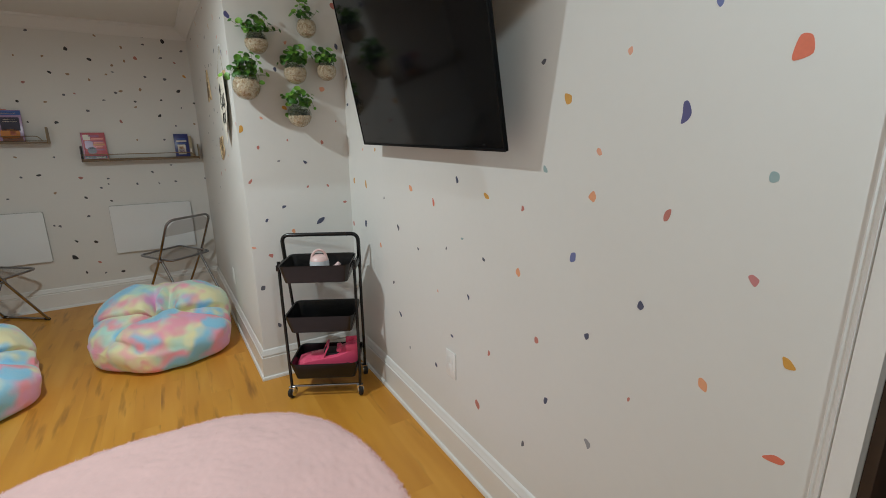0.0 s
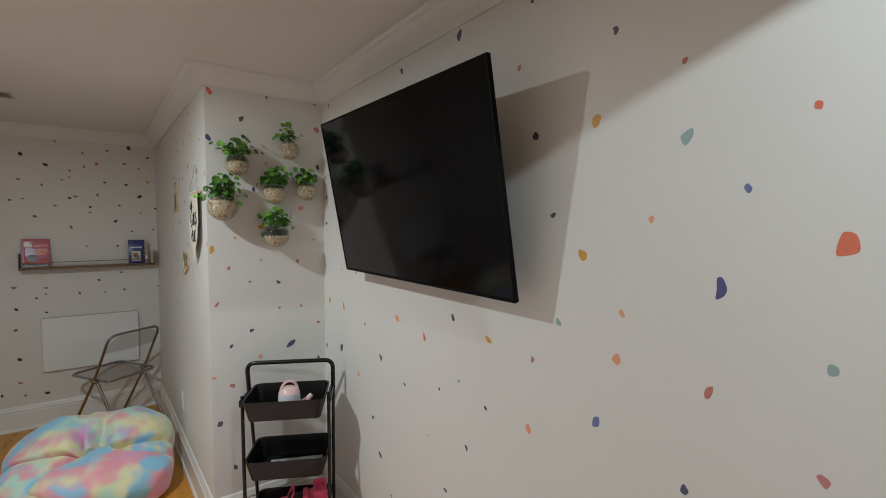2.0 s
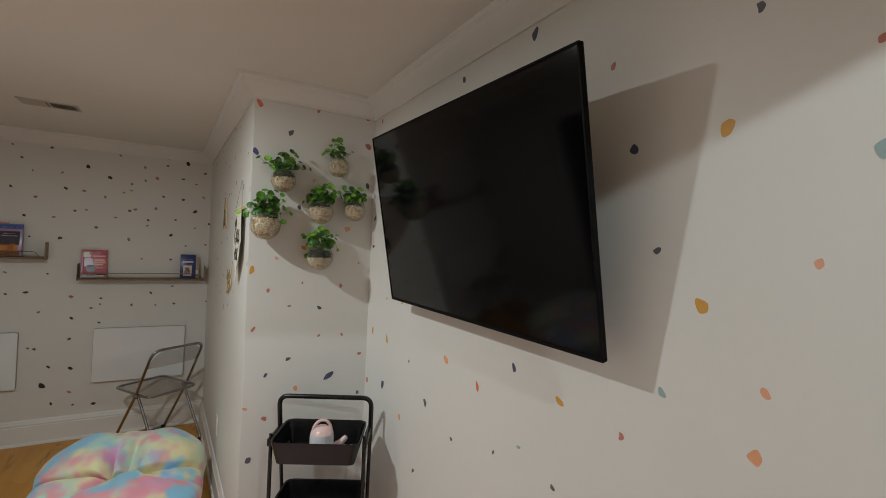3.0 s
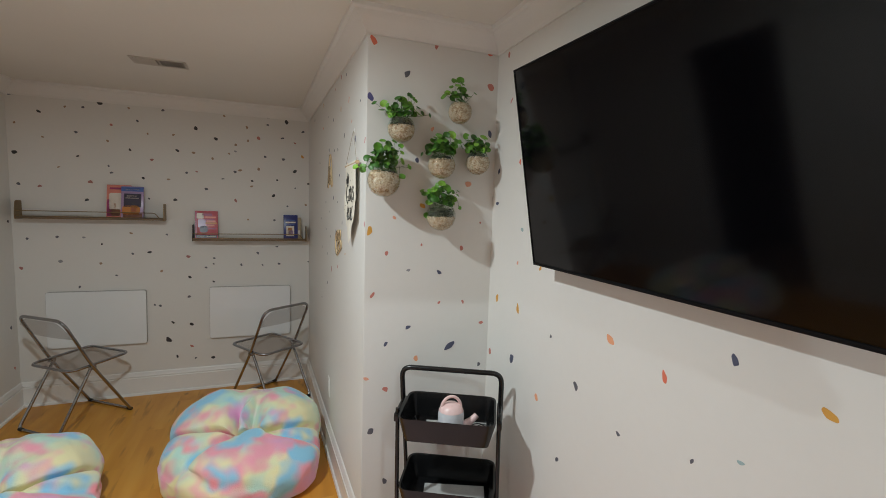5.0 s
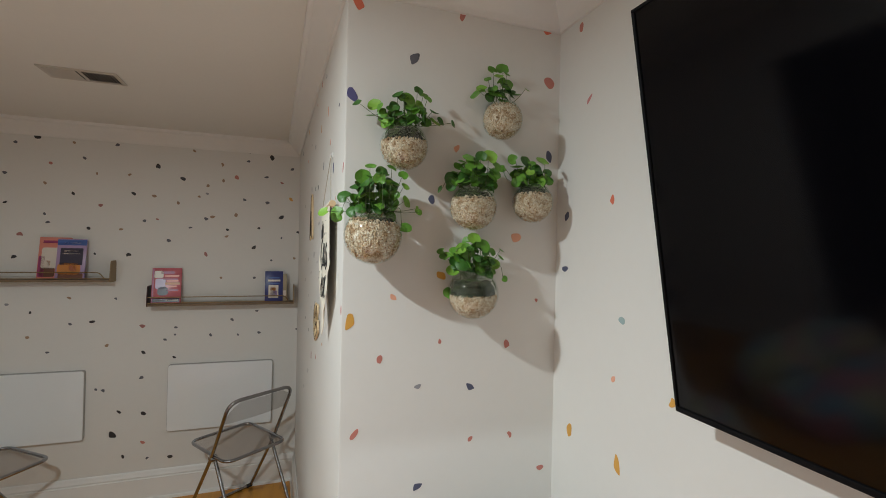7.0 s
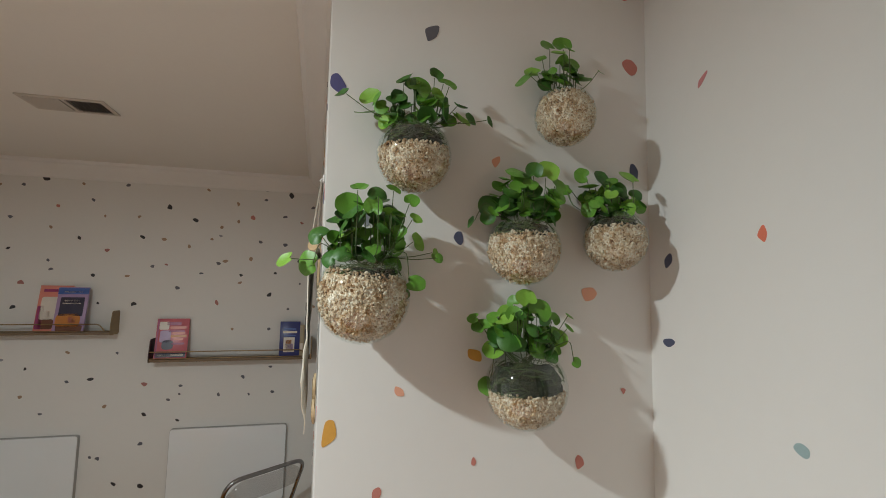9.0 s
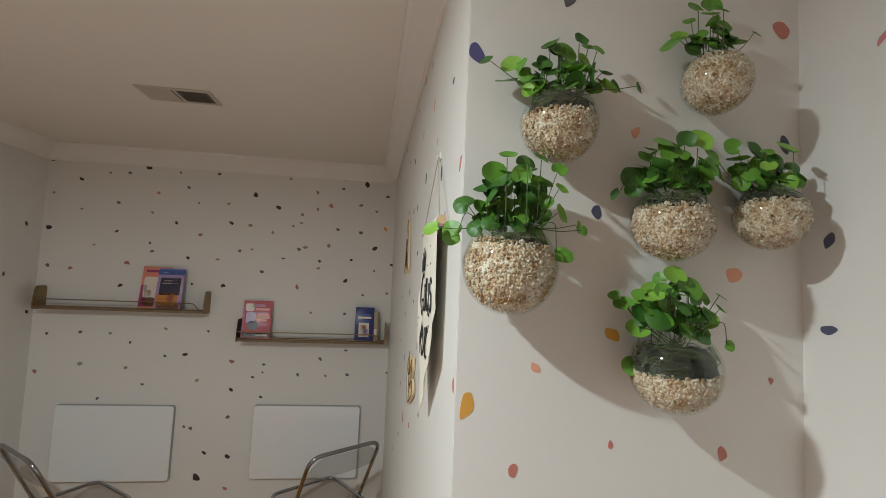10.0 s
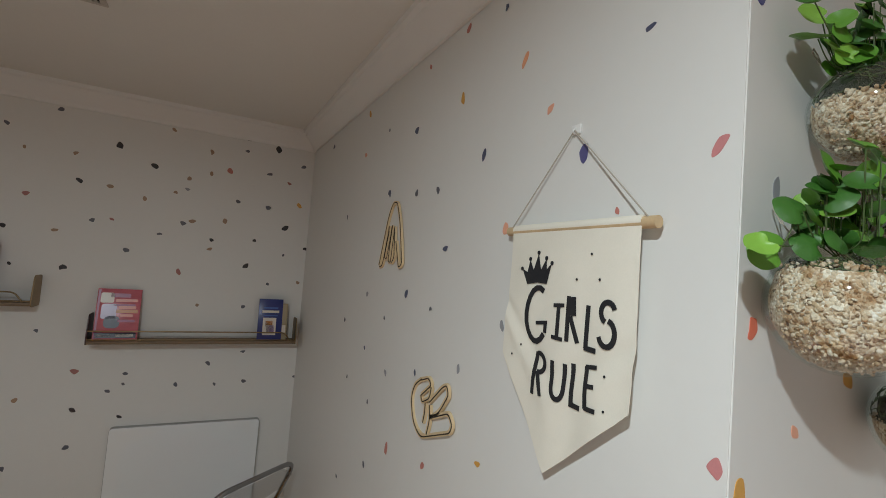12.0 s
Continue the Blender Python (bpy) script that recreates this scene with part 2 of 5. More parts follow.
TRAY_SHEEN = material("tray_floor_sheen", (0.50, 0.49, 0.48), 0.4, vary=0.15, scale=14, bump=0.2, bump_scale=30)
PLATE = material("outlet_plastic", (0.86, 0.85, 0.83), 0.35, bump=0)
VENT = material("vent_enamel", (0.58, 0.53, 0.47), 0.5)
VENT_SHADE = material("vent_gap_shade", (0.03, 0.026, 0.022), 0.9)
# Stained jambs; the same dark brown paints missing light into the rooms beyond
DARKWOOD_AND_UNLIT = material("dark_stain_and_unlit_room", (0.05, 0.028, 0.018), 0.5, vary=0.3, scale=8)
WHITE_PLASTIC = material("white_plastic", (0.80, 0.80, 0.84), 0.3, bump=0)
PINK_PLASTIC = material("pale_pink_plastic", (0.85, 0.60, 0.58), 0.35, bump=0)
HOT_PINK = material("hot_pink_plastic", (0.88, 0.10, 0.21), 0.28, bump=0)
LENS = bpy.data.materials.new("lamp_lens")
LENS.use_nodes = True
LENS.node_tree.nodes["Principled BSDF"].inputs["Emission Color"].default_value = (1, 0.93, 0.85, 1)
LENS.node_tree.nodes["Principled BSDF"].inputs["Emission Strength"].default_value = 8


def plain(name, c, rough=0.5):
    return material(name, c, rough, vary=0.05, bump=0)


STICK = {k: plain("sticker_" + k, c, 0.5) for k, c in dict(
    navy=(0.085, 0.095, 0.16), indigo=(0.105, 0.10, 0.25), coral=(0.77, 0.20, 0.12), orange=(0.85, 0.40, 0.22), peach=(0.84, 0.42, 0.28),
    ochre=(0.71, 0.37, 0.07), red=(0.56, 0.21, 0.17), pink=(0.62, 0.25, 0.25), teal=(0.34, 0.46, 0.47), blue=(0.17, 0.20, 0.42),
    tan=(0.38, 0.25, 0.16), rose=(0.40, 0.17, 0.15), slate=(0.13, 0.13, 0.155), grey=(0.32, 0.32, 0.34), dark=(0.04, 0.036, 0.04)).items()}

# ---- mesh helpers ----


def part(name, bm, mat, parent=None, label="", smooth=True):
    """Links a bmesh as one mesh object, under parent if there is one."""
    bm.normal_update()
    me = bpy.data.meshes.new(name)
    bm.to_mesh(me)
    bm.free()
    if smooth:
        me.shade_smooth()
        me.set_sharp_from_angle(angle=radians(40))
    me.materials.append(mat)
    ob = new(name, me)
    ob.parent = parent
    return tagged(ob, label)


def thing(name, m, label, category, group=""):
    ob = new(name)
    ob.empty_display_size = 0.05
    ob.matrix_basis = m
    return tagged(ob, label, category, group)


def box(bm, a, b, bevel=0.0, seg=2, m=None):
    r = bmesh.ops.create_cube(bm, size=1)
    a, b = Vector(a), Vector(b)
    for v in r["verts"]:
        v.co = Vector([(p + q) / 2 + c * (q - p) for p, q, c in zip(a, b, v.co)])
    verts = r["verts"]
    if bevel:
        edges = list({e for v in verts for e in v.link_edges})
        out = bmesh.ops.bevel(bm, geom=edges, offset=bevel, segments=seg, affect="EDGES", profile=0.5)
        verts = list({v for f in out["faces"] for v in f.verts} | {v for v in verts if v.is_valid})
    if m:
        bmesh.ops.transform(bm, matrix=m, verts=verts)
    return bm


def boxes(*args, bevel=0.0, m=None):
    bm = bmesh.new()
    for a, b in args:
        box(bm, a, b, bevel, m=m)
    return bm


def tube(bm, pts, r, seg=8, closed=False):
    """A round tube along a polyline; r is one radius or one for each point."""
    pts = [Vector(p) for p in pts]
    n = len(pts)
    rs = r if isinstance(r, (list, tuple)) else [r] * n
    rings, side = [], None
    for i, p in enumerate(pts):
        before = pts[i - 1] if i or closed else p
        after = pts[(i + 1) % n] if i < n - 1 or closed else p
        d = (after - before).normalized()
        if side is None:
            side = d.orthogonal().normalized()
        side = (side - d * side.dot(d)).normalized()
        up = d.cross(side)
        rings.append([bm.verts.new(p + (side * math.cos(k * math.tau / seg) + up * math.sin(k * math.tau / seg)) * rs[i]) for k in range(seg)])
    for i in range(n if closed else n - 1):
        a, b = rings[i], rings[(i + 1) % n]
        for k in range(seg):
            bm.faces.new((a[k], a[(k + 1) % seg], b[(k + 1) % seg], b[k]))
    if not closed:
        bm.faces.new(rings[0][::-1])
        bm.faces.new(rings[-1])
    return bm


def fillet(pts, r, n=5, closed=False):
    """Rounds the corners of a polyline."""
    pts, out = [Vector(p) for p in pts], []
    for i, p in enumerate(pts):
        if not closed and i in (0, len(pts) - 1):
            out.append(p)
            continue
        a, b = pts[i - 1], pts[(i + 1) % len(pts)]
        u, v = (a - p), (b - p)
        k = min(r, u.length * 0.45, v.length * 0.45)
        s, e = p + u.normalized() * k, p + v.normalized() * k
        for j in range(n + 1):
            t = j / n
            out.append(s.lerp(p, t).lerp(p.lerp(e, t), t))
    return out


def lathe(bm, profile, seg=24, m=None):
    """Turns (radius, height) points about z; a radius of 0 closes the end."""
    rings = []
    for r, z in profile:
        if r < 1e-6:
            rings.append([bm.verts.new((0, 0, z))])
        else:
            rings.append([bm.verts.new((r * math.cos(k * math.tau / seg), r * math.sin(k * math.tau / seg), z)) for k in range(seg)])
    for a, b in zip(rings, rings[1:]):
        for k in range(seg):
            f = (a[k % len(a)], a[(k + 1) % len(a)], b[(k + 1) % len(b)], b[k % len(b)])
            f = list(dict.fromkeys(f))
            if len(f) > 2:
                bm.faces.new(f)
    if m:
        bmesh.ops.transform(bm, matrix=m, verts=[v for r in rings for v in r])
    return bm


def prism(bm, outline, depth, m=None):
    """A flat outline in x, y, raised by depth along z."""
    low = [bm.verts.new((x, y, 0)) for x, y in outline]
    top = [bm.verts.new((x, y, depth)) for x, y in outline]
    bm.faces.new(low[::-1])
    bm.faces.new(top)
    n = len(low)
    for i in range(n):
        bm.faces.new((low[i], low[(i + 1) % n], top[(i + 1) % n], top[i]))
    if m:
        bmesh.ops.transform(bm, matrix=m, verts=low + top)
    return bm


def ribbon(bm, pts, width, depth, m=None):
    """A flat stroke of even width in x, y, raised along z."""
    pts = [Vector((p[0], p[1])) for p in pts]
    left, right = [], []
    for i, p in enumerate(pts):
        d = (pts[min(i + 1, len(pts) - 1)] - pts[max(i - 1, 0)]).normalized()
        s = Vector((-d.y, d.x)) * width / 2
        left.append(p + s)
        right.append(p - s)
    rows = [[bm.verts.new((q.x, q.y, z)) for q in side] for z in (0, depth) for side in (left, right)]
    l0, r0, l1, r1 = rows
    for i in range(len(pts) - 1):
        for a, b in ((l1, r1), (r0, l0), (l0, l1), (r1, r0)):
            bm.faces.new((a[i], b[i], b[i + 1], a[i + 1]))
    for i, flip in ((0, 1), (-1, 0)):
        f = [l0[i], r0[i], r1[i], l1[i]]
        bm.faces.new(f[::-1] if flip else f)
    if m:
        bmesh.ops.transform(bm, matrix=m, verts=[v for row in rows for v in row])
    return bm


def structure(ob, label, category):
    return tagged(ob, label, category, kind="structure")


# ---- the room ----
TV_X, PIL_Y, PIL_X, FAR_X, FAR_Y, LEFT_X, BACK_Y = 0.943, 2.735, 0.324, 0.270, 5.02, -1.835, -2.2
T = 0.12
DOOR_A, DOOR_B, DOOR_H = -0.62, 0.184, 2.03

wall_tv = structure(part("wall_east", boxes(((TV_X, DOOR_B, 0), (TV_X + T - 0.004, PIL_Y + 0.04, CEIL - 0.001)), ((TV_X, BACK_Y - T, 0), (TV_X + T, DOOR_A, CEIL)), ((TV_X, DOOR_A, DOOR_H), (TV_X + T, DOOR_B, CEIL))), WALL, smooth=False), "white painted wall dotted with terrazzo stickers", "wall")
bm = bmesh.new()
prism(bm, [(PIL_X, PIL_Y), (TV_X + T, PIL_Y + 0.0005), (TV_X + T, FAR_Y + T), (FAR_X, FAR_Y + T)], CEIL)
bmesh.ops.bevel(bm, geom=[e for e in bm.edges if all(abs(v.co.x - PIL_X) < 0.001 for v in e.verts)], offset=0.0015, segments=2, affect="EDGES")
wall_pillar = structure(part("wall_chimney_breast", bm, WALL), "white painted wall block with terrazzo stickers", "wall")
wall_far = structure(part("wall_north", boxes(((LEFT_X - T, FAR_Y, 0), (FAR_X + 0.05, FAR_Y + T - 0.004, CEIL - 0.001))), WALL, smooth=False), "white painted wall dotted with small dark stickers", "wall")
WDOOR_A, WDOOR_B = 2.90, 3.66
wall_west = structure(part("wall_west", boxes(((LEFT_X - T, BACK_Y - T, 0), (LEFT_X, WDOOR_A, CEIL)), ((LEFT_X - T, WDOOR_B, 0), (LEFT_X, FAR_Y, CEIL)), ((LEFT_X - T, WDOOR_A, DOOR_H), (LEFT_X, WDOOR_B, CEIL))), WALL, smooth=False), "white painted wall with a few stickers", "wall")
# Darkness beyond the side doorway is put into this wall's colour
structure(part("wall_closet", boxes(((LEFT_X - T - 0.9, WDOOR_A - 0.2, 0), (LEFT_X - T - 0.8, WDOOR_B + 0.2, CEIL)), ((LEFT_X - T - 0.8, WDOOR_A - 0.2, 0), (LEFT_X - T, WDOOR_A - 0.1, CEIL)), ((LEFT_X - T - 0.8, WDOOR_B + 0.1, 0), (LEFT_X - T, WDOOR_B + 0.2, CEIL))), DARKWOOD_AND_UNLIT, smooth=False), "wall beyond the side doorway, coloured dark to read as unlit", "wall")
structure(part("wall_south", boxes(((LEFT_X, BACK_Y - T, 0), (TV_X, BACK_Y, CEIL))), WALL, smooth=False), "white painted wall", "wall")
# Unseen passage walls, coloured dark in place of missing light
structure(part("wall_hall", boxes(((2.2, DOOR_A - 0.6, 0), (2.3, DOOR_B + 0.6, CEIL)), ((TV_X + T, DOOR_A - 0.7, 0), (2.3, DOOR_A - 0.6, CEIL)), ((TV_X + T, DOOR_B + 0.6, 0), (2.3, DOOR_B + 0.7, CEIL))), DARKWOOD_AND_UNLIT, smooth=False), "passage wall beyond the doorway, coloured dark to read as unlit", "wall")
ceiling = structure(part("ceiling", boxes(((LEFT_X - T - 0.9, BACK_Y - T, CEIL), (2.3, FAR_Y + T, CEIL + 0.1))), CEILING, smooth=False), "plain off-white painted ceiling", "ceiling")
floor = structure(part("floor", boxes(((LEFT_X - T - 0.9, BACK_Y - T, -0.1), (2.3, FAR_Y + T, -0.010))), GAP, smooth=False), "honey-coloured laminate plank floor", "floor")


def trim(bm, p0, p1, profile, m0=0, m1=0):
    """Runs a (depth, height) profile from p0 to p1, into the room on the left of that way; m0, m1: 1 for an inner mitre, -1 for an outer one."""
    p0, p1 = Vector((*p0, 0)), Vector((*p1, 0))
    d = (p1 - p0).normalized()
    n = Vector((-d.y, d.x, 0))
    a = [bm.verts.new(p0 + d * q * m0 + n * q + Vector((0, 0, z))) for q, z in profile]
    b = [bm.verts.new(p1 - d * q * m1 + n * q + Vector((0, 0, z))) for q, z in profile]
    k = len(profile)
    for i in range(k):
        bm.faces.new((a[i], b[i], b[(i + 1) % k], a[(i + 1) % k]))
    bm.faces.new(a[::-1])
    bm.faces.new(b)


BASE = [(0.0, 0.0), (0.030, 0.0), (0.030, 0.008), (0.026, 0.017), (0.0175, 0.020), (0.0175, 0.142), (0.0105, 0.146), (0.0105, 0.153), (0.0165, 0.157), (0.0150, 0.165), (0.0085, 0.176), (0.0085, 0.181), (0.004, 0.190), (0.0, 0.192)]
CROWN = [(0.0, -0.095), (0.008, -0.094), (0.010, -0.083), (0.018, -0.076), (0.030, -0.062), (0.046, -0.048), (0.060, -0.036), (0.066, -0.022), (0.080, -0.016), (0.083, -0.004), (0.083, 0.0), (0.0, 0.0)]
CROWN = [(q, CEIL + z) for q, z in CROWN]
RUNS = [((TV_X, BACK_Y), (TV_X, PIL_Y), 1, 1), ((TV_X, PIL_Y), (PIL_X, PIL_Y), 1, -1), ((PIL_X, PIL_Y), (FAR_X, FAR_Y), -1, 1),
        ((FAR_X, FAR_Y), (LEFT_X, FAR_Y), 1, 1), ((LEFT_X, FAR_Y), (LEFT_X, BACK_Y), 1, 1), ((LEFT_X, BACK_Y), (TV_X, BACK_Y), 1, 1)]
for p0, p1, m0, m1 in RUNS:
    bm = bmesh.new()
    trim(bm, p0, p1, CROWN, m0, m1)
    structure(part("crown_moulding", bm, TRIM), "white stepped crown moulding under the ceiling", "moulding")
    bm = bmesh.new()
    if p0 == (TV_X, BACK_Y):
        trim(bm, p0, (TV_X, DOOR_A - 0.08), BASE, 1, 0)
        trim(bm, (TV_X, DOOR_B + 0.063), p1, BASE, 0, 1)
    elif p0 == (LEFT_X, FAR_Y):
        trim(bm, p0, (LEFT_X, WDOOR_B + 0.062), BASE, 1, 0)
        trim(bm, (LEFT_X, WDOOR_A - 0.062), p1, BASE, 0, 1)
    else:
        trim(bm, p0, p1, BASE, m0, m1)
    structure(part("baseboard", bm, TRIM), "tall white gloss baseboard with quarter round", "baseboard")

# Door casing and jamb round the opening
door = thing("door_1", pose(TV_X, 0, 0), "doorway with white moulded casing, dark beyond", "doorway")
door["kind"] = "structure"
CASE = [(0.0, 0.0), (0.0, -0.010), (0.003, -0.013), (0.006, -0.010), (0.009, -0.010), (0.016, -0.021), (0.019, -0.026), (0.022, -0.021), (0.024, -0.029), (0.027, -0.031), (0.062, -0.031), (0.062, 0.0)]
for side, y in ((1, DOOR_B + 0.062), (-1, DOOR_A - 0.062)):
    bm = bmesh.new()
    prism(bm, [(x, y - side * q) for q, x in CASE], DOOR_H + 0.08)
    bmesh.ops.recalc_face_normals(bm, faces=bm.faces)
    part("casing", bm, TRIM, door)
part("casing", boxes(((-0.012, DOOR_A, DOOR_H), (0, DOOR_B, DOOR_H + 0.08)), bevel=0.003), TRIM, door)
part("jamb", boxes(((0.003, DOOR_B - 0.018, 0), (T + 0.01, DOOR_B - 0.001, DOOR_H))), DARKWOOD_AND_UNLIT, door)
part("jamb", boxes(((0.003, DOOR_A + 0.001, 0), (T + 0.01, DOOR_A + 0.018, DOOR_H))), DARKWOOD_AND_UNLIT, door)
part("jamb", boxes(((0.003, DOOR_A + 0.018, DOOR_H - 0.018), (T + 0.01, DOOR_B - 0.018, DOOR_H))), TRIM, door)

side_door = thing("door_2", pose(LEFT_X, 0, 0), "open side doorway with white casing, dark beyond", "doorway")
side_door["kind"] = "structure"
for y in (WDOOR_A - 0.062, WDOOR_B):
    part("casing", boxes(((0, y, 0), (0.016, y + 0.062, DOOR_H + 0.06)), bevel=0.003), TRIM, side_door)
part("casing", boxes(((0, WDOOR_A, DOOR_H), (0.016, WDOOR_B, DOOR_H + 0.06)), bevel=0.003), TRIM, side_door)

# ---- television ----


def television():
    m = pose(0.851, 1.640, 1.414, 0, 0, 0.3) @ pose(0, 0, 0, 0.7, -10.5, 0)
    tv = thing("television", m, "large flat black television tilted down on a wall bracket", "television")
    w, h = 0.562, 0.688
    part("housing", boxes(((0.004, -w, 0), (0.014, w, h)), bevel=0.003), BEZEL, tv)
    part("back_cover", boxes(((0.014, -w * 0.72, 0.06), (0.040, w * 0.72, 0.44)), bevel=0.012), BEZEL, tv)
    part("screen", boxes(((-0.0005, -w + 0.007, 0.011), (0.005, w - 0.007, h - 0.007))), SCREEN, tv, "glossy black screen, switched off", smooth=False)
    for a, b in (((-0.003, -w, 0), (0.004, w, 0.010)), ((-0.003, -w, h - 0.006), (0.004, w, h)), ((-0.003, -w, 0.010), (0.004, -w + 0.006, h - 0.006)), ((-0.003, w - 0.006, 0.010), (0.004, w, h - 0.006))):
        part("bezel", boxes((a, b), bevel=0.001), BEZEL, tv)
    for y in (-0.2, 0.2):
        part("bracket_arm", boxes(((0.040, y - 0.02, 0.08), (0.052, y + 0.02, 0.46)), bevel=0.002), BRACKET, tv)
    return tv


television()
mount = thing("wall_mount", pose(TV_X, 1.64, 1.70), "black steel wall bracket behind the television", "bracket")
part("wall_plate", boxes(((-0.012, -0.3, -0.11), (0, 0.3, 0.11)), bevel=0.002), BRACKET, mount)
for y in (-0.2, 0.2):
    part("arm", boxes(((-0.1, y - 0.012, 0.045), (-0.012, y + 0.012, 0.075)), bevel=0.002), BRACKET, mount)

# ---- rolling cart ----
UX, UY = Vector((0.882, -0.471, 0)), Vector((0.471, 0.882, 0))


def basket(cart, z, shift, w=0.190, d=0.135, h=0.100):
    """An open steel tray with rounded corners, rolled rim and sloping sides."""
    bm = bmesh.new()

    def ring(sx, sy, zz, r):
        pts = fillet([(shift - sx, -sy, zz), (shift + sx, -sy, zz), (shift + sx, sy, zz), (shift - sx, sy, zz)], r, 5, True)
        return [bm.verts.new(p) for p in pts]

    rows = [ring(w - 0.02, d - 0.02, z - h, 0.03), ring(w, d, z, 0.045), ring(w + 0.004, d + 0.004, z + 0.002, 0.047), ring(w + 0.004, d + 0.004, z - 0.006, 0.047),
            ring(w - 0.003, d - 0.003, z - 0.002, 0.042), ring(w - 0.023, d - 0.023, z - h + 0.003, 0.028)]
    order = [rows[0], rows[3], rows[2], rows[1], rows[4], rows[5]]
    for a, b in zip(order, order[1:]):
        for k in range(len(a)):
            bm.faces.new((a[k], a[(k + 1) % len(a)], b[(k + 1) % len(b)], b[k]))
    bm.faces.new(order[0][::-1])
    bm.faces.new(order[-1])
    return part("basket", bm, BLACK, cart)


def utility_cart():
    c = Vector((0.641, 2.445, 0))
    m = Matrix(((UX.x, UY.x, 0, c.x), (UX.y, UY.y, 0, c.y), (0, 0, 1, 0), (0, 0, 0, 1)))
    cart = thing("utility_cart", m, "black metal three-tier rolling cart with handle, in the corner", "cart")
    for z, shift in ((0.790, -0.011), (0.498, -0.004), (0.212, 0.0)):
        basket(cart, z, shift)
    for sx in (-1, 1):
        for sy in (-1, 1):
            if sy < 0:
                part("leg", tube(bmesh.new(), [(sx * 0.194, -0.118, 0.066), (sx * 0.198, -0.112, 0.16), (sx * 0.203 - 0.005, -0.090, 0.5), (sx * 0.206 - 0.011, -0.062, 0.80)], 0.0085, 10), BLACK, cart)
            else:
                part("leg", tube(bmesh.new(), [(sx * 0.194, 0.118, 0.066), (sx * 0.198, 0.112, 0.16), (sx * 0.205 - 0.005, 0.100, 0.5), (sx * 0.213 - 0.011, 0.098, 0.72)], 0.0085, 10), BLACK, cart)
            bm = bmesh.new()
            lathe(bm, [(0.0, -0.013), (0.025, -0.013), (0.033, -0.008), (0.033, 0.008), (0.025, 0.013), (0.0, 0.013)], 18, pose(sx * 0.194, sy * 0.118, 0.033, 0, 90, 25 * sx))
            wheel = part("castor", bm, RUBBER, cart)
            bm = bmesh.new()
            lathe(bm, [(0.0, -0.0165), (0.021, -0.0165), (0.021, 0.0165), (0.0, 0.0165)], 14, pose(sx * 0.194, sy * 0.118, 0.033, 0, 90, 25 * sx))
            box(bm, (sx * 0.194 - 0.017, sy * 0.118 - 0.015, 0.042), (sx * 0.194 + 0.017, sy * 0.118 + 0.015, 0.066))
            part("castor_fork", bm, SILVER, wheel, "shiny metal castor fork")
        part("bracket", boxes(((sx * 0.208 - 0.021, -0.080, 0.748), (sx * 0.208 - 0.001, 0.105, 0.782)), bevel=0.004), BLACK, cart)
    part("handle", tube(bmesh.new(), fillet([(-0.224, 0.098, 0.71), (-0.236, 0.100, 0.914), (0.202, 0.100, 0.914), (0.202, 0.098, 0.71)], 0.045, 7), 0.0112, 12), BLACK, cart)
    for sy in (-1, 1):
        part("cross_bar", tube(bmesh.new(), [(-0.194, sy * 0.118, 0.070), (0.194, sy * 0.118, 0.070)], 0.007, 8), CHROME, cart, "shiny steel cross bar")
    return m


CART = utility_cart()
jug = thing("toy_kettle", CART @ pose(0.0, -0.035, 0.6955, 0, 0, 20) @ Matrix.Diagonal((1.2, 1.2, 1.16, 1)), "small white and pink plastic kettle with a hoop handle", "toy")
part("body", lathe(bmesh.new(), [(0, 0), (0.04, 0), (0.044, 0.004), (0.044, 0.075), (0.042, 0.088)], 28), WHITE_PLASTIC, jug)
part("lid", lathe(bmesh.new(), [(0.0425, 0.088), (0.036, 0.102), (0.022, 0.112), (0, 0.115)], 28), PINK_PLASTIC, jug, "pale pink domed lid")
part("handle", tube(bmesh.new(), [(0.034 * math.cos(a), 0, 0.092 + 0.045 * math.sin(a)) for a in np.linspace(0, math.pi, 14)], 0.0055, 8), PINK_PLASTIC, jug, "pale pink hoop handle")
part("spout", tube(bmesh.new(), [(0.035, 0, 0.02), (0.075, 0, 0.045), (0.092, 0, 0.062)], [0.017, 0.012, 0.010], 10), PINK_PLASTIC, jug, "pale pink spout")
cable = thing("charging_cable", CART @ pose(0.12, -0.01, 0.6955), "thin black charging cable loosely coiled", "cable")
part("cord", tube(bmesh.new(), [(0.03 * math.cos(a) * (1 + 0.25 * math.sin(3 * a)), 0.035 * math.sin(a), 0.004 + 0.022 * abs(math.sin(a * 0.7))) for a in np.linspace(0, 12.5, 60)], 0.0022, 6), RUBBER, cable)
plug = thing("charger_plug", CART @ pose(-0.095, -0.03, 0.6955, 0, 0, 15), "small black charger block lying in the tray", "charger")
part("block", boxes(((-0.02, -0.016, 0), (0.02, 0.016, 0.03)), bevel=0.004), RUBBER, plug)
part("cord", tube(bmesh.new(), [(-0.02, 0, 0.012), (-0.04, 0.01, 0.02), (-0.05, 0.04, 0.05), (-0.062, 0.06, 0.02)], 0.002, 6), RUBBER, plug)
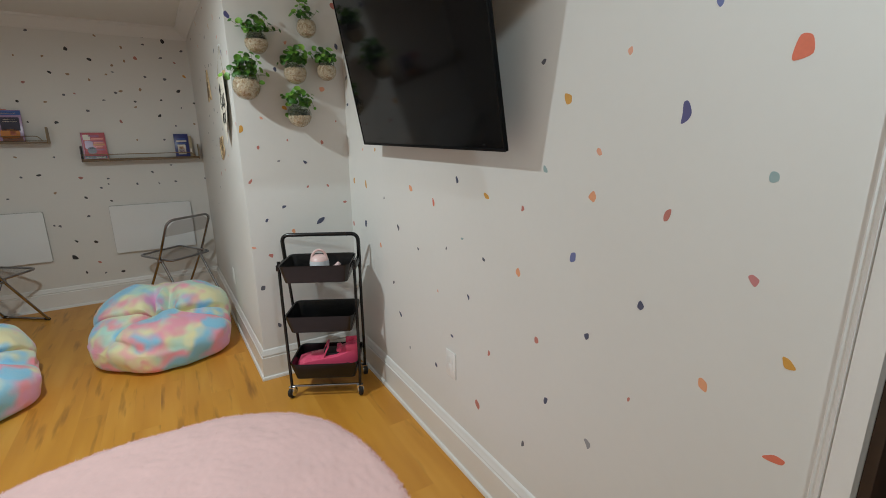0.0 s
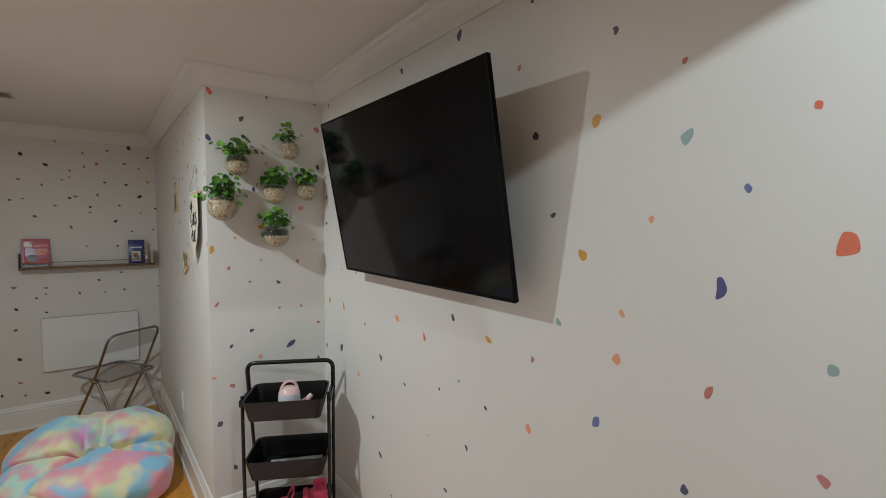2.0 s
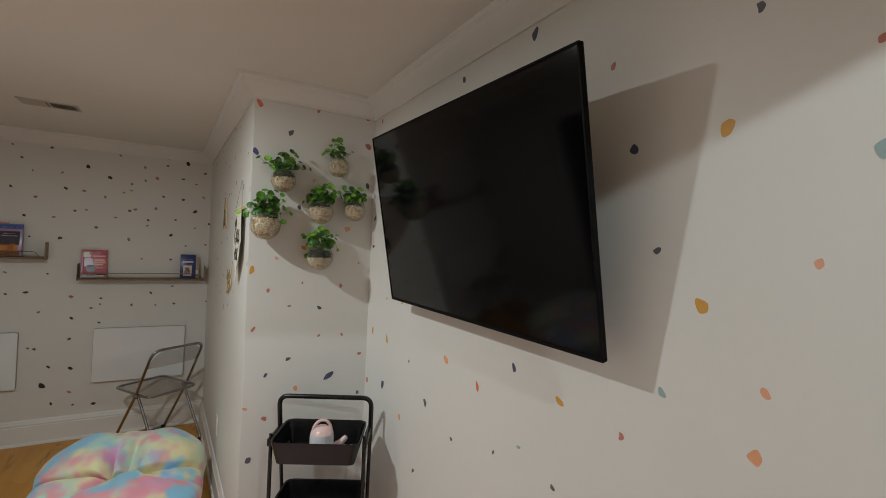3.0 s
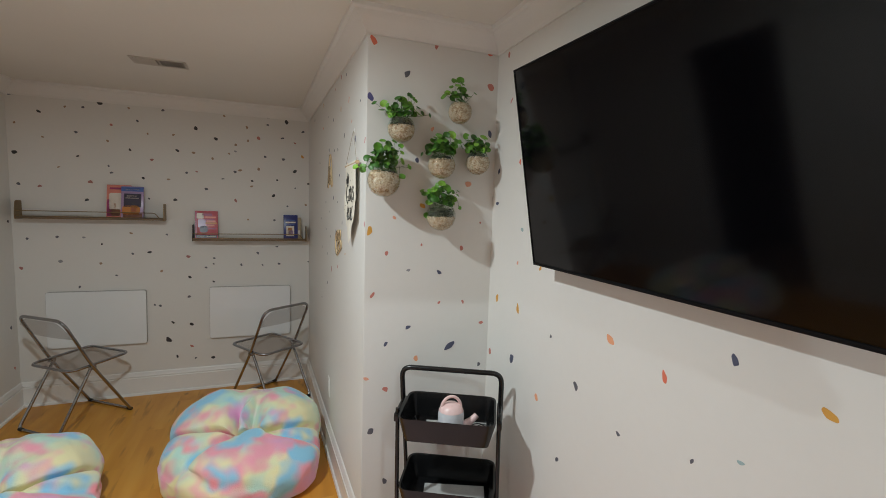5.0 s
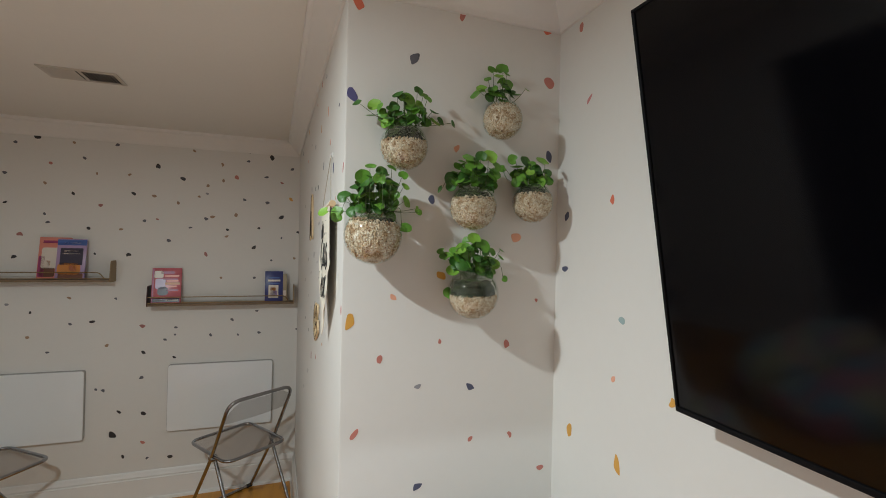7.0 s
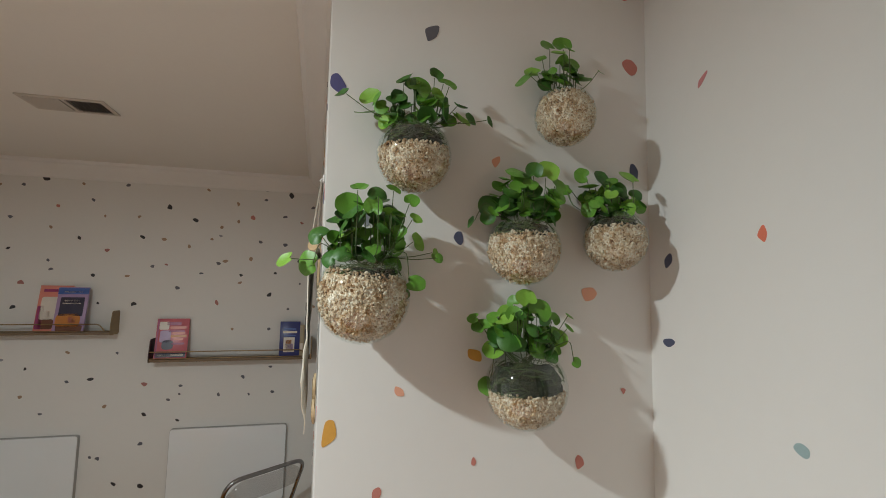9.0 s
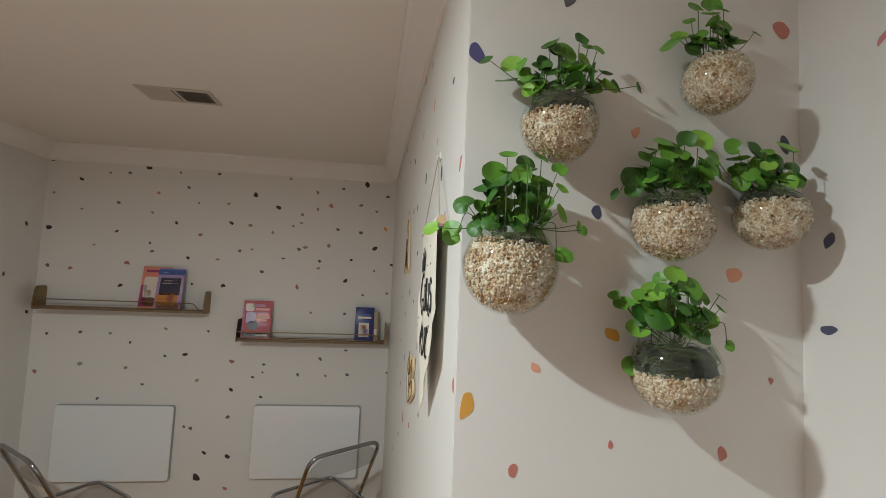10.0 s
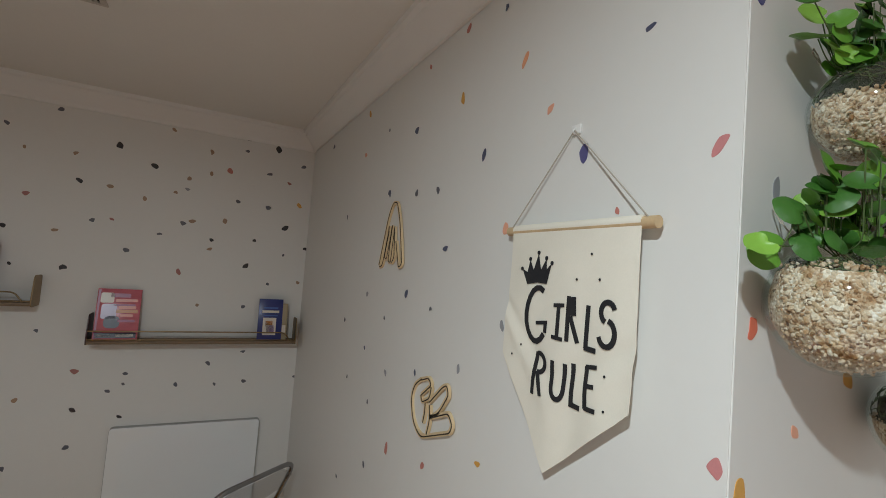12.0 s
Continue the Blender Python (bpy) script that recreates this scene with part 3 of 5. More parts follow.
# Added sheets whose grey stands in for the sheen on the tray floors
for z, name in ((0.6932, "paper_sheet"), (0.4012, "paper_sheet")):
    sheet = thing(name, CART @ pose(0.02, -0.005, z, 0, 0, 4), "thin grey sheet added for the sheen of the tray floor", "paper")
    part("sheet", boxes(((-0.13, -0.085, 0), (0.13, 0.085, 0.0015))), TRAY_SHEEN, sheet)


def toy_car():
    car = thing("toy_car", CART @ pose(0, -0.01, 0.1165, 0, 0, 8) @ Matrix.Diagonal((1.05, 1.04, 1.16, 1)), "bright pink toy convertible car lying in the bottom tray", "toy")
    bm = bmesh.new()
    stations = [(-0.165, 0.045, 0.035, 0.05), (-0.15, 0.06, 0.02, 0.075), (-0.09, 0.066, 0.018, 0.088), (-0.03, 0.068, 0.018, 0.094), (0.05, 0.069, 0.018, 0.10), (0.10, 0.069, 0.018, 0.116), (0.15, 0.064, 0.02, 0.134), (0.168, 0.054, 0.035, 0.118)]
    rows = []
    for x, w, z0, z1 in stations:
        rows.append([bm.verts.new((x, y * w, z)) for y, z in ((-1, z0), (-1.02, (z0 + z1) / 2), (-0.93, z1 - 0.012), (-0.6, z1), (0, z1 + 0.003), (0.6, z1), (0.93, z1 - 0.012), (1.02, (z0 + z1) / 2), (1, z0))])
    for a, b in zip(rows, rows[1:]):
        for k in range(9):
            bm.faces.new((a[k], b[k], b[(k + 1) % 9], a[(k + 1) % 9]))
    bm.faces.new(rows[0])
    bm.faces.new(rows[-1][::-1])
    bmesh.ops.recalc_face_normals(bm, faces=bm.faces)
    part("body", bm, HOT_PINK, car)
    part("cockpit", boxes(((-0.02, -0.048, 0.07), (0.085, 0.048, 0.106)), bevel=0.01), RUBBER, car, "dark open cockpit")
    bm = bmesh.new()
    tube(bm, fillet([(-0.02, -0.056, 0.09), (0.008, -0.050, 0.142), (0.008, 0.050, 0.142), (-0.02, 0.056, 0.09)], 0.02, 4), 0.005, 8)
    part("windscreen_frame", bm, HOT_PINK, car)
    for y in (-0.024, 0.024):
        part("seat", boxes(((0.05, y - 0.019, 0.075), (0.078, y + 0.019, 0.122)), bevel=0.008), HOT_PINK, car)
    for y in (-0.055, 0.055):
        part("tail_fin", boxes(((0.10, y - 0.005, 0.108), (0.165, y + 0.005, 0.146)), bevel=0.004), HOT_PINK, car)
    for x in (-0.105, 0.105):
        for y in (-1, 1):
            wheel = part("wheel", lathe(bmesh.new(), [(0, -0.011), (0.022, -0.011), (0.027, -0.006), (0.027, 0.006), (0.022, 0.011), (0, 0.011)], 16, pose(x, y * 0.066, 0.028, 90)), RUBBER, car, "black wheel")
            part("hub", lathe(bmesh.new(), [(0, -0.0125), (0.013, -0.0125), (0.013, 0.0125), (0, 0.0125)], 12, pose(x, y * 0.066, 0.028, 90)), PINK_PLASTIC, wheel, "pale pink hub")


toy_car()

# ---- bean bags ----


# Stuffed lobes that meet in folds: centre and half sizes, for a bag 0.445 in radius
LOBES = [((0.06, -0.16, 0.140), (0.375, 0.285, 0.165)), ((-0.14, -0.03, 0.135), (0.280, 0.31, 0.165)), ((-0.10, 0.155, 0.20), (0.310, 0.265, 0.213)),
         ((0.14, 0.15, 0.20), (0.310, 0.275, 0.210)), ((0.19, -0.01, 0.14), (0.25, 0.28, 0.165)), ((0.01, -0.005, 0.13), (0.425, 0.44, 0.150)), ((0.02, 0.15, 0.20), (0.30, 0.27, 0.208))]
HEART = Vector((0.03, 0.03, 0.14))


def exit_length(d, c, q):
    """How far from HEART a ray along d leaves the lobe."""
    o = Vector([(HEART[k] - c[k]) / q[k] for k in range(3)])
    e = Vector([d[k] / q[k] for k in range(3)])
    a, b, g = e.dot(e), o.dot(e), o.dot(o) - 1
    return (-b + math.sqrt(max(0.0, b * b - a * g))) / a


def bean_bag(x, y, turn, size, tall, seed):
    bag = thing("bean_bag", pose(x, y, 0, 0, 0, turn), "plush pastel tie-dye bean bag, slumped on the floor", "bean bag", "bean bags")
    bm = bmesh.new()
    nu, nv = 240, 130
    grid = []
    for j in range(nv + 1):
        row = []
        phi = math.pi * j / nv
        for i in range(nu):
            th = math.tau * i / nu
            d = Vector((math.sin(phi) * math.cos(th), math.sin(phi) * math.sin(th), -math.cos(phi)))
            # gentle wobble of the direction keeps the folds from running straight
            w = Vector((noise.noise(d * 2.2 + Vector((seed, 0, 0))), noise.noise(d * 2.2 + Vector((0, seed, 7))), noise.noise(d * 2.2 + Vector((3, 0, seed)))))
            e = Vector((d.x, d.y, d.z * 0.30 if d.z < 0 else d.z)) + w * 0.14
            e.normalize()
            runs = [exit_length(e, c, q) for c, q in LOBES]
            run = sum(v ** 46 for v in runs) ** (1 / 46)
            first, second = sorted(runs)[-1], sorted(runs)[-2]
            run -= 0.115 * math.exp(-((first - second) / 0.011) ** 2) * max(0, d.z) ** 0.7 * max(0.12, 1 - max(0, d.y) * 2.2)
            run *= 1 + 0.022 * noise.noise(d * 4 + Vector((seed, 2, 1))) + 0.008 * noise.noise(d * 11 + Vector((seed, 5, 1)))
            p = HEART + d * run
            if p.z < 0.03:
                p.z = 0.03 * math.exp((p.z - 0.03) / 0.03)
                p.x, p.y = p.x * (0.93 + 0.07 * p.z / 0.03), p.y * (0.93 + 0.07 * p.z / 0.03)
            row.append(bm.verts.new((p.x * size, p.y * size, (p.z - 0.001) * tall)))
        grid.append(row)
    for a, b in zip(grid, grid[1:]):
        for i in range(nu):
            bm.faces.new((a[i], a[(i + 1) % nu], b[(i + 1) % nu], b[i]))
    bmesh.ops.remove_doubles(bm, verts=bm.verts, dist=0.0005)
    bmesh.ops.recalc_face_normals(bm, faces=bm.faces)
    part("cover", bm, DYE, bag).data.shade_smooth()
    part("base_panel", lathe(bmesh.new(), [(0, 0.0), (0.27, 0.0), (0.28, 0.003), (0.27, 0.006), (0, 0.006)], 48), SHELF_WOOD, bag, "brown fabric base panel")
    return bag


bean_bag(-0.218, 3.585, -4, 1.0, 1.05, 0.0)
bean_bag(-1.295, 3.31, 15, 1.0, 1.0, 5.3)

# ---- rug ----


def rug():
    ob = thing("shag_rug", pose(-0.28, 1.42, 0), "fluffy pale pink round-ended shag rug on the floor", "rug")
    rx, ry = 0.925, 1.01
    rng = random.Random(3)

    def edge(a):
        k = (abs(math.cos(a)) ** 2.6 + abs(math.sin(a)) ** 2.6) ** (-1 / 2.6)
        return k * (1 + 0.008 * noise.noise(Vector((math.cos(a) * 6, math.sin(a) * 6, 0))))

    def height(x, y):
        tuft = abs(noise.noise(Vector((x * 9 + 0.5 * math.sin(y * 7), y * 9, 6)))) ** 0.6
        return 0.030 + 0.008 * noise.noise(Vector((x * 5, y * 5, 1))) + 0.006 * tuft + 0.005 * noise.noise(Vector((x * 34, y * 34, 3))) + 0.003 * noise.noise(Vector((x * 75, y * 75, 5)))

    bm = bmesh.new()
    rings = [[bm.verts.new((0, 0, height(0, 0)))]]
    for j in range(1, 101):
        f = j / 100
        row = []
        for i in range(330):
            a = math.tau * i / 330
            x, y = math.cos(a) * edge(a) * rx * f, math.sin(a) * edge(a) * ry * f
            drop = 1 if f < 0.93 else math.sqrt(max(0, 1 - ((f - 0.93) / 0.07) ** 2))
            row.append(bm.verts.new((x, y, max(0.001, height(x, y) * drop))))
        rings.append(row)
    for a, b in zip(rings, rings[1:]):
        for i in range(330):
            f = list(dict.fromkeys((a[i % len(a)], b[i], b[(i + 1) % 330], a[(i + 1) % len(a)])))
            bm.faces.new(f)
    part("mat", bm, RUG, ob).data.shade_smooth()
    verts, faces = [], []
    for k in range(5600):
        f = math.sqrt(rng.random()) * 0.995 if k > 5500 else rng.uniform(0.965, 1.0)
        a = rng.uniform(0, math.tau)
        x, y = math.cos(a) * edge(a) * rx * f, math.sin(a) * edge(a) * ry * f
        drop = 1 if f < 0.93 else math.sqrt(max(0, 1 - ((f - 0.93) / 0.07) ** 2))
        z = max(0.002, height(x, y) * drop - 0.004)
        lean = Vector((rng.gauss(0, 0.5) + math.cos(a) * (f > 0.95), rng.gauss(0, 0.5) + math.sin(a) * (f > 0.95), rng.uniform(0.5, 1.1)))
        tip = Vector((x, y, z)) + lean.normalized() * rng.uniform(0.007, 0.018)
        tip.z = max(tip.z, 0.004)
        s = Vector((rng.gauss(0, 1), rng.gauss(0, 1), 0)).normalized() * 0.0035
        n0 = len(verts)
        verts += [(x - s.x, y - s.y, z), (x + s.x, y + s.y, z), tuple(tip)]
        faces.append((n0, n0 + 1, n0 + 2))
    me = bpy.data.meshes.new("shag_fibre")
    me.from_pydata(verts, [], faces)
    me.materials.append(RUG)
    pile = new("shag_fibre", me)
    pile.parent = ob
    tagged(pile, kind="stuff")


rug()

# ---- folding chairs ----


def folding_chair(m):
    ch = thing("folding_chair", m, "chrome folding chair with smoky clear acrylic seat and back", "chair", "folding chairs")
    r = 0.0105
    w = 0.212
    hub_y, hub_z = -0.06, 0.425
    back = fillet([(-w, 0.20, 0.012), (-w, hub_y, hub_z), (-w, -0.245, 0.795), (w, -0.245, 0.795), (w, hub_y, hub_z), (w, 0.20, 0.012)], 0.075, 7)
    part("back_frame", tube(bmesh.new(), back, r, 10), CHROME, ch)
    part("front_foot_bar", tube(bmesh.new(), [(-w, 0.20, 0.0115), (w, 0.20, 0.0115)], r, 10), CHROME, ch)
    legs = fillet([(-w + 0.024, hub_y, hub_z - 0.01), (-w + 0.024, -0.29, 0.0115), (w - 0.024, -0.29, 0.0115), (w - 0.024, hub_y, hub_z - 0.01)], 0.03, 5)
    part("rear_leg_frame", tube(bmesh.new(), legs, r, 10), CHROME, ch)
    seat = fillet([(-w + 0.012, -0.2, 0.435), (w - 0.012, -0.2, 0.435), (w - 0.012, 0.215, 0.450), (-w + 0.012, 0.215, 0.450)], 0.06, 6, True)
    part("seat_frame", tube(bmesh.new(), seat, r * 0.95, 10, True), CHROME, ch)
    bm = bmesh.new()
    prism(bm, [(p.x * 0.97, p.y * 0.97 + 0.002) for p in seat], 0.005, pose(0, 0, 0.4415, 2.0))
    bmesh.ops.recalc_face_normals(bm, faces=bm.faces)
    part("seat", bm, ACRYLIC, ch, "smoky clear acrylic seat")
    bm = bmesh.new()
    rows = []
    for k in range(13):
        u = -1 + k / 6
        x = u * (w - 0.006)
        bow = -0.018 * (1 - u * u)
        top = 0.782 - 0.05 * max(0, abs(u) - 0.72) / 0.28
        rows.append([bm.verts.new((x, yy + bow + t, zz)) for zz, yy, t in ((0.650, -0.172, 0), (top, -0.238, 0), (top, -0.238, 0.005), (0.650, -0.172, 0.005))])
    for a, b in zip(rows, rows[1:]):
        for i in range(4):
            bm.faces.new((a[i], a[(i + 1) % 4], b[(i + 1) % 4], b[i]))
    bm.faces.new(rows[0][::-1])
    bm.faces.new(rows[-1])
    bmesh.ops.recalc_face_normals(bm, faces=bm.faces)
    part("backrest", bm, ACRYLIC, ch, "smoky clear acrylic backrest")
    for sx in (-1, 1):
        part("hinge", lathe(bmesh.new(), [(0, -0.02), (0.017, -0.02), (0.019, -0.017), (0.019, 0.017), (0.017, 0.02), (0, 0.02)], 16, pose(sx * (w - 0.012), hub_y, hub_z, 0, 90, 0)), CHROME, ch)
        for y in (0.20, -0.29):
            xx = sx * (w - (0.05 if y < 0 else 0.01))
            part("foot_cap", lathe(bmesh.new(), [(r + 0.0005, -0.02), (r + 0.002, -0.018), (r + 0.002, 0.018), (r + 0.0005, 0.02)], 10, pose(xx, y, 0.0125, 0, 90, 0)), RUBBER, ch, "dark rubber foot cap")
    return ch


chair = folding_chair(pose(-0.072, 4.705, 0, 0, 0, 36))
copy_thing(chair, pose(-1.352, 4.695, 0, 0, 0, -38))

# ---- whiteboards ----


def whiteboard(x0, x1, z0, z1, tip):
    m = pose((x0 + x1) / 2, FAR_Y, (z0 + z1) / 2, 0, tip, 0)
    wb = thing("whiteboard", m, "blank glossy whiteboard panel with rounded corners on the wall", "whiteboard", "whiteboards")
    w, h = (x1 - x0) / 2, (z1 - z0) / 2
    out = [(p.x, p.y) for p in fillet([(-w, -h, 0), (w, -h, 0), (w, h, 0), (-w, h, 0)], 0.018, 5, True)]
    part("backing", prism(bmesh.new(), out, 0.026, pose(0, 0, 0, 90)), BOARD_EDGE, wb, "grey edge and back")
    bm = bmesh.new()
    prism(bm, [(x * 0.994, z * 0.992) for x, z in out], 0.005, pose(0, -0.0255, 0, 90))
    bmesh.ops.bevel(bm, geom=[e for e in bm.edges if abs(e.verts[0].co.y - e.verts[1].co.y) < 1e-5 and e.verts[0].co.y < -0.029], offset=0.002, segments=2, affect="EDGES")
    part("writing_face", bm, BOARD, wb)


whiteboard(-1.652, -0.998, 0.440, 0.880, 0.4)
whiteboard(-0.540, 0.110, 0.440, 0.882, 0.4)

# ---- shelves and books ----


def wall_shelf(x0, x1, z, first_end):
    L = x1 - x0
    sh = thing("wall_shelf", pose(x0, FAR_Y, z), "narrow brown wall shelf with brass ends and wire rail", "shelf", "wall shelves")
    d = 0.105
    part("plank", boxes(((0.003, -d, 0), (L - 0.003, -0.001, 0.014)), bevel=0.002), SHELF_WOOD, sh)
    for x in (0, L - 0.004):
        prof = fillet([(0, 0, 0), (d + 0.003, 0, 0), (d + 0.003, 0.05, 0), (d - 0.015, 0.135, 0), (0, 0.135, 0)], 0.016, 4, True)
        bm = prism(bmesh.new(), [(-p.x, p.y) for p in prof], 0.004, Matrix(((0, 0, 1, x), (1, 0, 0, 0), (0, 1, 0, -0.004), (0, 0, 0, 1))))
        bmesh.ops.recalc_face_normals(bm, faces=bm.faces)
        if x == 0 and first_end is not BRASS:
            part("end_plate", bm, first_end, sh, "dark maroon end plate")
        else:
            part("end_plate", bm, BRASS, sh, "aged brass end plate")
    part("rail", tube(bmesh.new(), fillet([(0.004, -d + 0.004, 0.058), (L - 0.06, -d + 0.004, 0.058), (L - 0.03, -d + 0.004, 0.016)], 0.02, 5), 0.0032, 8), BRASS, sh, "thin brass wire rail")
    part("rail", tube(bmesh.new(), [(0.004, -d + 0.002, 0.020), (L - 0.004, -d + 0.002, 0.020)], 0.0026, 8), BRASS, sh, "thin brass wire rail")


wall_shelf(-1.775, -0.845, 1.444, BRASS)
wall_shelf(-0.650, 0.243, 1.284, MAROON)


def book(x, y, z, w, h, th, lean, turn, cover, label, marks):
    """A closed book leaning on the wall; marks are (x, z, w, h, material) patches printed on its cover, in parts of its size."""
    b = thing("book", pose(x, y, z, -lean, 0, turn), label, "book", "books on the shelves")
    part("cover", boxes(((0, -th / 2, 0), (w, -th / 2 + 0.002, h)), ((0, th / 2 - 0.002, 0), (w, th / 2, h)), ((0, -th / 2 + 0.002, 0), (0.002, th / 2 - 0.002, h)), bevel=0.0005), cover, b)
    part("pages", boxes(((0.002, -th / 2 + 0.002, 0.002), (w - 0.003, th / 2 - 0.002, h - 0.002))), PLATE, b, "white page block")
    for px, pz, pw, ph, mat, rnd in marks:
        o = [(p.x, p.y) for p in fillet([(px * w, pz * h, 0), ((px + pw) * w, pz * h, 0), ((px + pw) * w, (pz + ph) * h, 0), (px * w, (pz + ph) * h, 0)], rnd * w, 4, True)]
        part("cover_print", prism(bmesh.new(), o, 0.0007, pose(0, -th / 2, 0, 90)), mat, b)


PINKC, MAUVE, NAVYC, BLUEC = plain("cover_pink", (0.62, 0.16, 0.20), 0.25), plain("cover_mauve", (0.42, 0.30, 0.50), 0.25), plain("cover_navy", (0.035, 0.045, 0.20), 0.3), plain("cover_blue", (0.07, 0.14, 0.42), 0.3)
CREAMC, ORANGEC, DARKC, SALMON, MAGENTA, BROWNC = plain("print_cream", (0.78, 0.70, 0.62), 0.3), plain("print_orange", (0.62, 0.24, 0.06), 0.3), plain("print_dark", (0.05, 0.045, 0.08), 0.3), plain("print_salmon", (0.78, 0.28, 0.22), 0.3), plain("print_magenta", (0.35, 0.05, 0.16), 0.3), plain("print_brown", (0.18, 0.07, 0.04), 0.3)
book(-1.235, 4.958, 1.459, 0.16, 0.258, 0.012, 10, 0, SALMON, "salmon picture book with cream figure on its cover", [(0.1, 0.25, 0.55, 0.5, CREAMC, 0.1), (0.12, 0.86, 0.5, 0.06, MAGENTA, 0.01), (0.02, 0.05, 0.2, 0.5, MAGENTA, 0.05), (0.1, 0.05, 0.45, 0.22, BROWNC, 0.08), (0.2, 0.3, 0.2, 0.14, ORANGEC, 0.06)])
book(-1.135, 4.934, 1.459, 0.148, 0.25, 0.010, 10, 0, MAUVE, "blue and mauve paperback with orange picture", [(0.0, 0.84, 1.0, 0.14, BLUEC, 0.005), (0.2, 0.88, 0.6, 0.03, CREAMC, 0.005), (0.12, 0.35, 0.78, 0.42, DARKC, 0.03), (0.25, 0.68, 0.5, 0.03, CREAMC, 0.005), (0.2, 0.62, 0.6, 0.025, CREAMC, 0.005), (0.05, 0.1, 0.8, 0.3, ORANGEC, 0.2), (0.1, 0.02, 0.85, 0.12, BROWNC, 0.05), (0.45, 0.2, 0.25, 0.14, SALMON, 0.08)])
book(-0.632, 4.945, 1.299, 0.168, 0.232, 0.014, 12, 4, PINKC, "glossy pink picture book with dark round motif", [(0.08, 0.72, 0.3, 0.2, CREAMC, 0.05), (0.12, 0.4, 0.34, 0.3, MAUVE, 0.08), (0.2, 0.22, 0.36, 0.24, DARKC, 0.14), (0.5, 0.6, 0.4, 0.06, SALMON, 0.02), (0.42, 0.74, 0.5, 0.06, SALMON, 0.02), (0.55, 0.45, 0.3, 0.05, SALMON, 0.02), (0.45, 0.52, 0.5, 0.07, ORANGEC, 0.02), (0.38, 0.66, 0.5, 0.04, MAGENTA, 0.02), (0.5, 0.34, 0.4, 0.05, MAGENTA, 0.02), (0.3, 0.83, 0.45, 0.08, MAGENTA, 0.03), (0.02, 0.02, 0.05, 0.96, MAGENTA, 0.01), (0.04, 0.03, 0.92, 0.11, DARKC, 0.02), (0.1, 0.06, 0.3, 0.04, CREAMC, 0.01), (0.5, 0.06, 0.4, 0.05, CREAMC, 0.01)])
book(0.052, 4.945, 1.299, 0.118, 0.212, 0.016, 8, 0, NAVYC, "navy blue paperback with white label box", [(0.2, 0.12, 0.55, 0.42, CREAMC, 0.02), (0.28, 0.18, 0.4, 0.18, MAUVE, 0.05), (0.3, 0.36, 0.3, 0.1, ORANGEC, 0.03), (0.15, 0.66, 0.7, 0.06, CREAMC, 0.01), (0.2, 0.76, 0.6, 0.04, BLUEC, 0.01), (0.2, 0.58, 0.6, 0.03, BLUEC, 0.01)])
book(0.166, 4.955, 1.299, 0.03, 0.19, 0.02, 6, 0, plain("cover_sand", (0.42, 0.34, 0.22), 0.5), "small tan booklet standing on the shelf", [(0.2, 0.2, 0.6, 0.2, CREAMC, 0.01)])

# ---- hanging plants ----


def leaf_mesh(name, mat, cup, notch, fold):
    """A kidney-shaped round leaf, one unit in radius, its stalk at the origin in the notch."""
    bm = bmesh.new()
    rings = []
    n = 22
    for f in (0.4, 0.75, 1.0):
        row = []
        for i in range(n):
            a = math.tau * i / n
            near = max(0, math.cos(a))
            rr = f * (1 - notch * near ** 9 * f) * (1 + 0.035 * math.sin(3 * a + fold) + 0.02 * math.sin(7 * a))
            x, y = rr * math.cos(a), rr * math.sin(a) * 0.98
            row.append(bm.verts.new((x - 0.5, y, cup * f * f + fold * 0.10 * y * y + 0.03 * math.sin(4 * a) * f)))
        rings.append(row)
    mid = bm.verts.new((-0.42, 0, -0.03))
    for i in range(n):
        bm.faces.new((mid, rings[0][i], rings[0][(i + 1) % n]))
        for p, q in zip(rings, rings[1:]):
            bm.faces.new((p[i], q[i], q[(i + 1) % n], p[(i + 1) % n]))
    me = bpy.data.meshes.new(name)
    bm.to_mesh(me)
    bm.free()
    me.shade_smooth()
    me.materials.append(mat)
    return me


LEAVES = [leaf_mesh("leaf", m, c, q, s) for m, c, q, s in ((LEAF, 0.20, 0.55, 0.4), (LEAF, -0.18, 0.5, 1), (LEAF_B, 0.24, 0.55, 1.5), (LEAF_B, -0.22, 0.5, -0.8), (LEAF_C, 0.18, 0.55, 0.6), (LEAF, 0.12, 0.6, -0.6))]


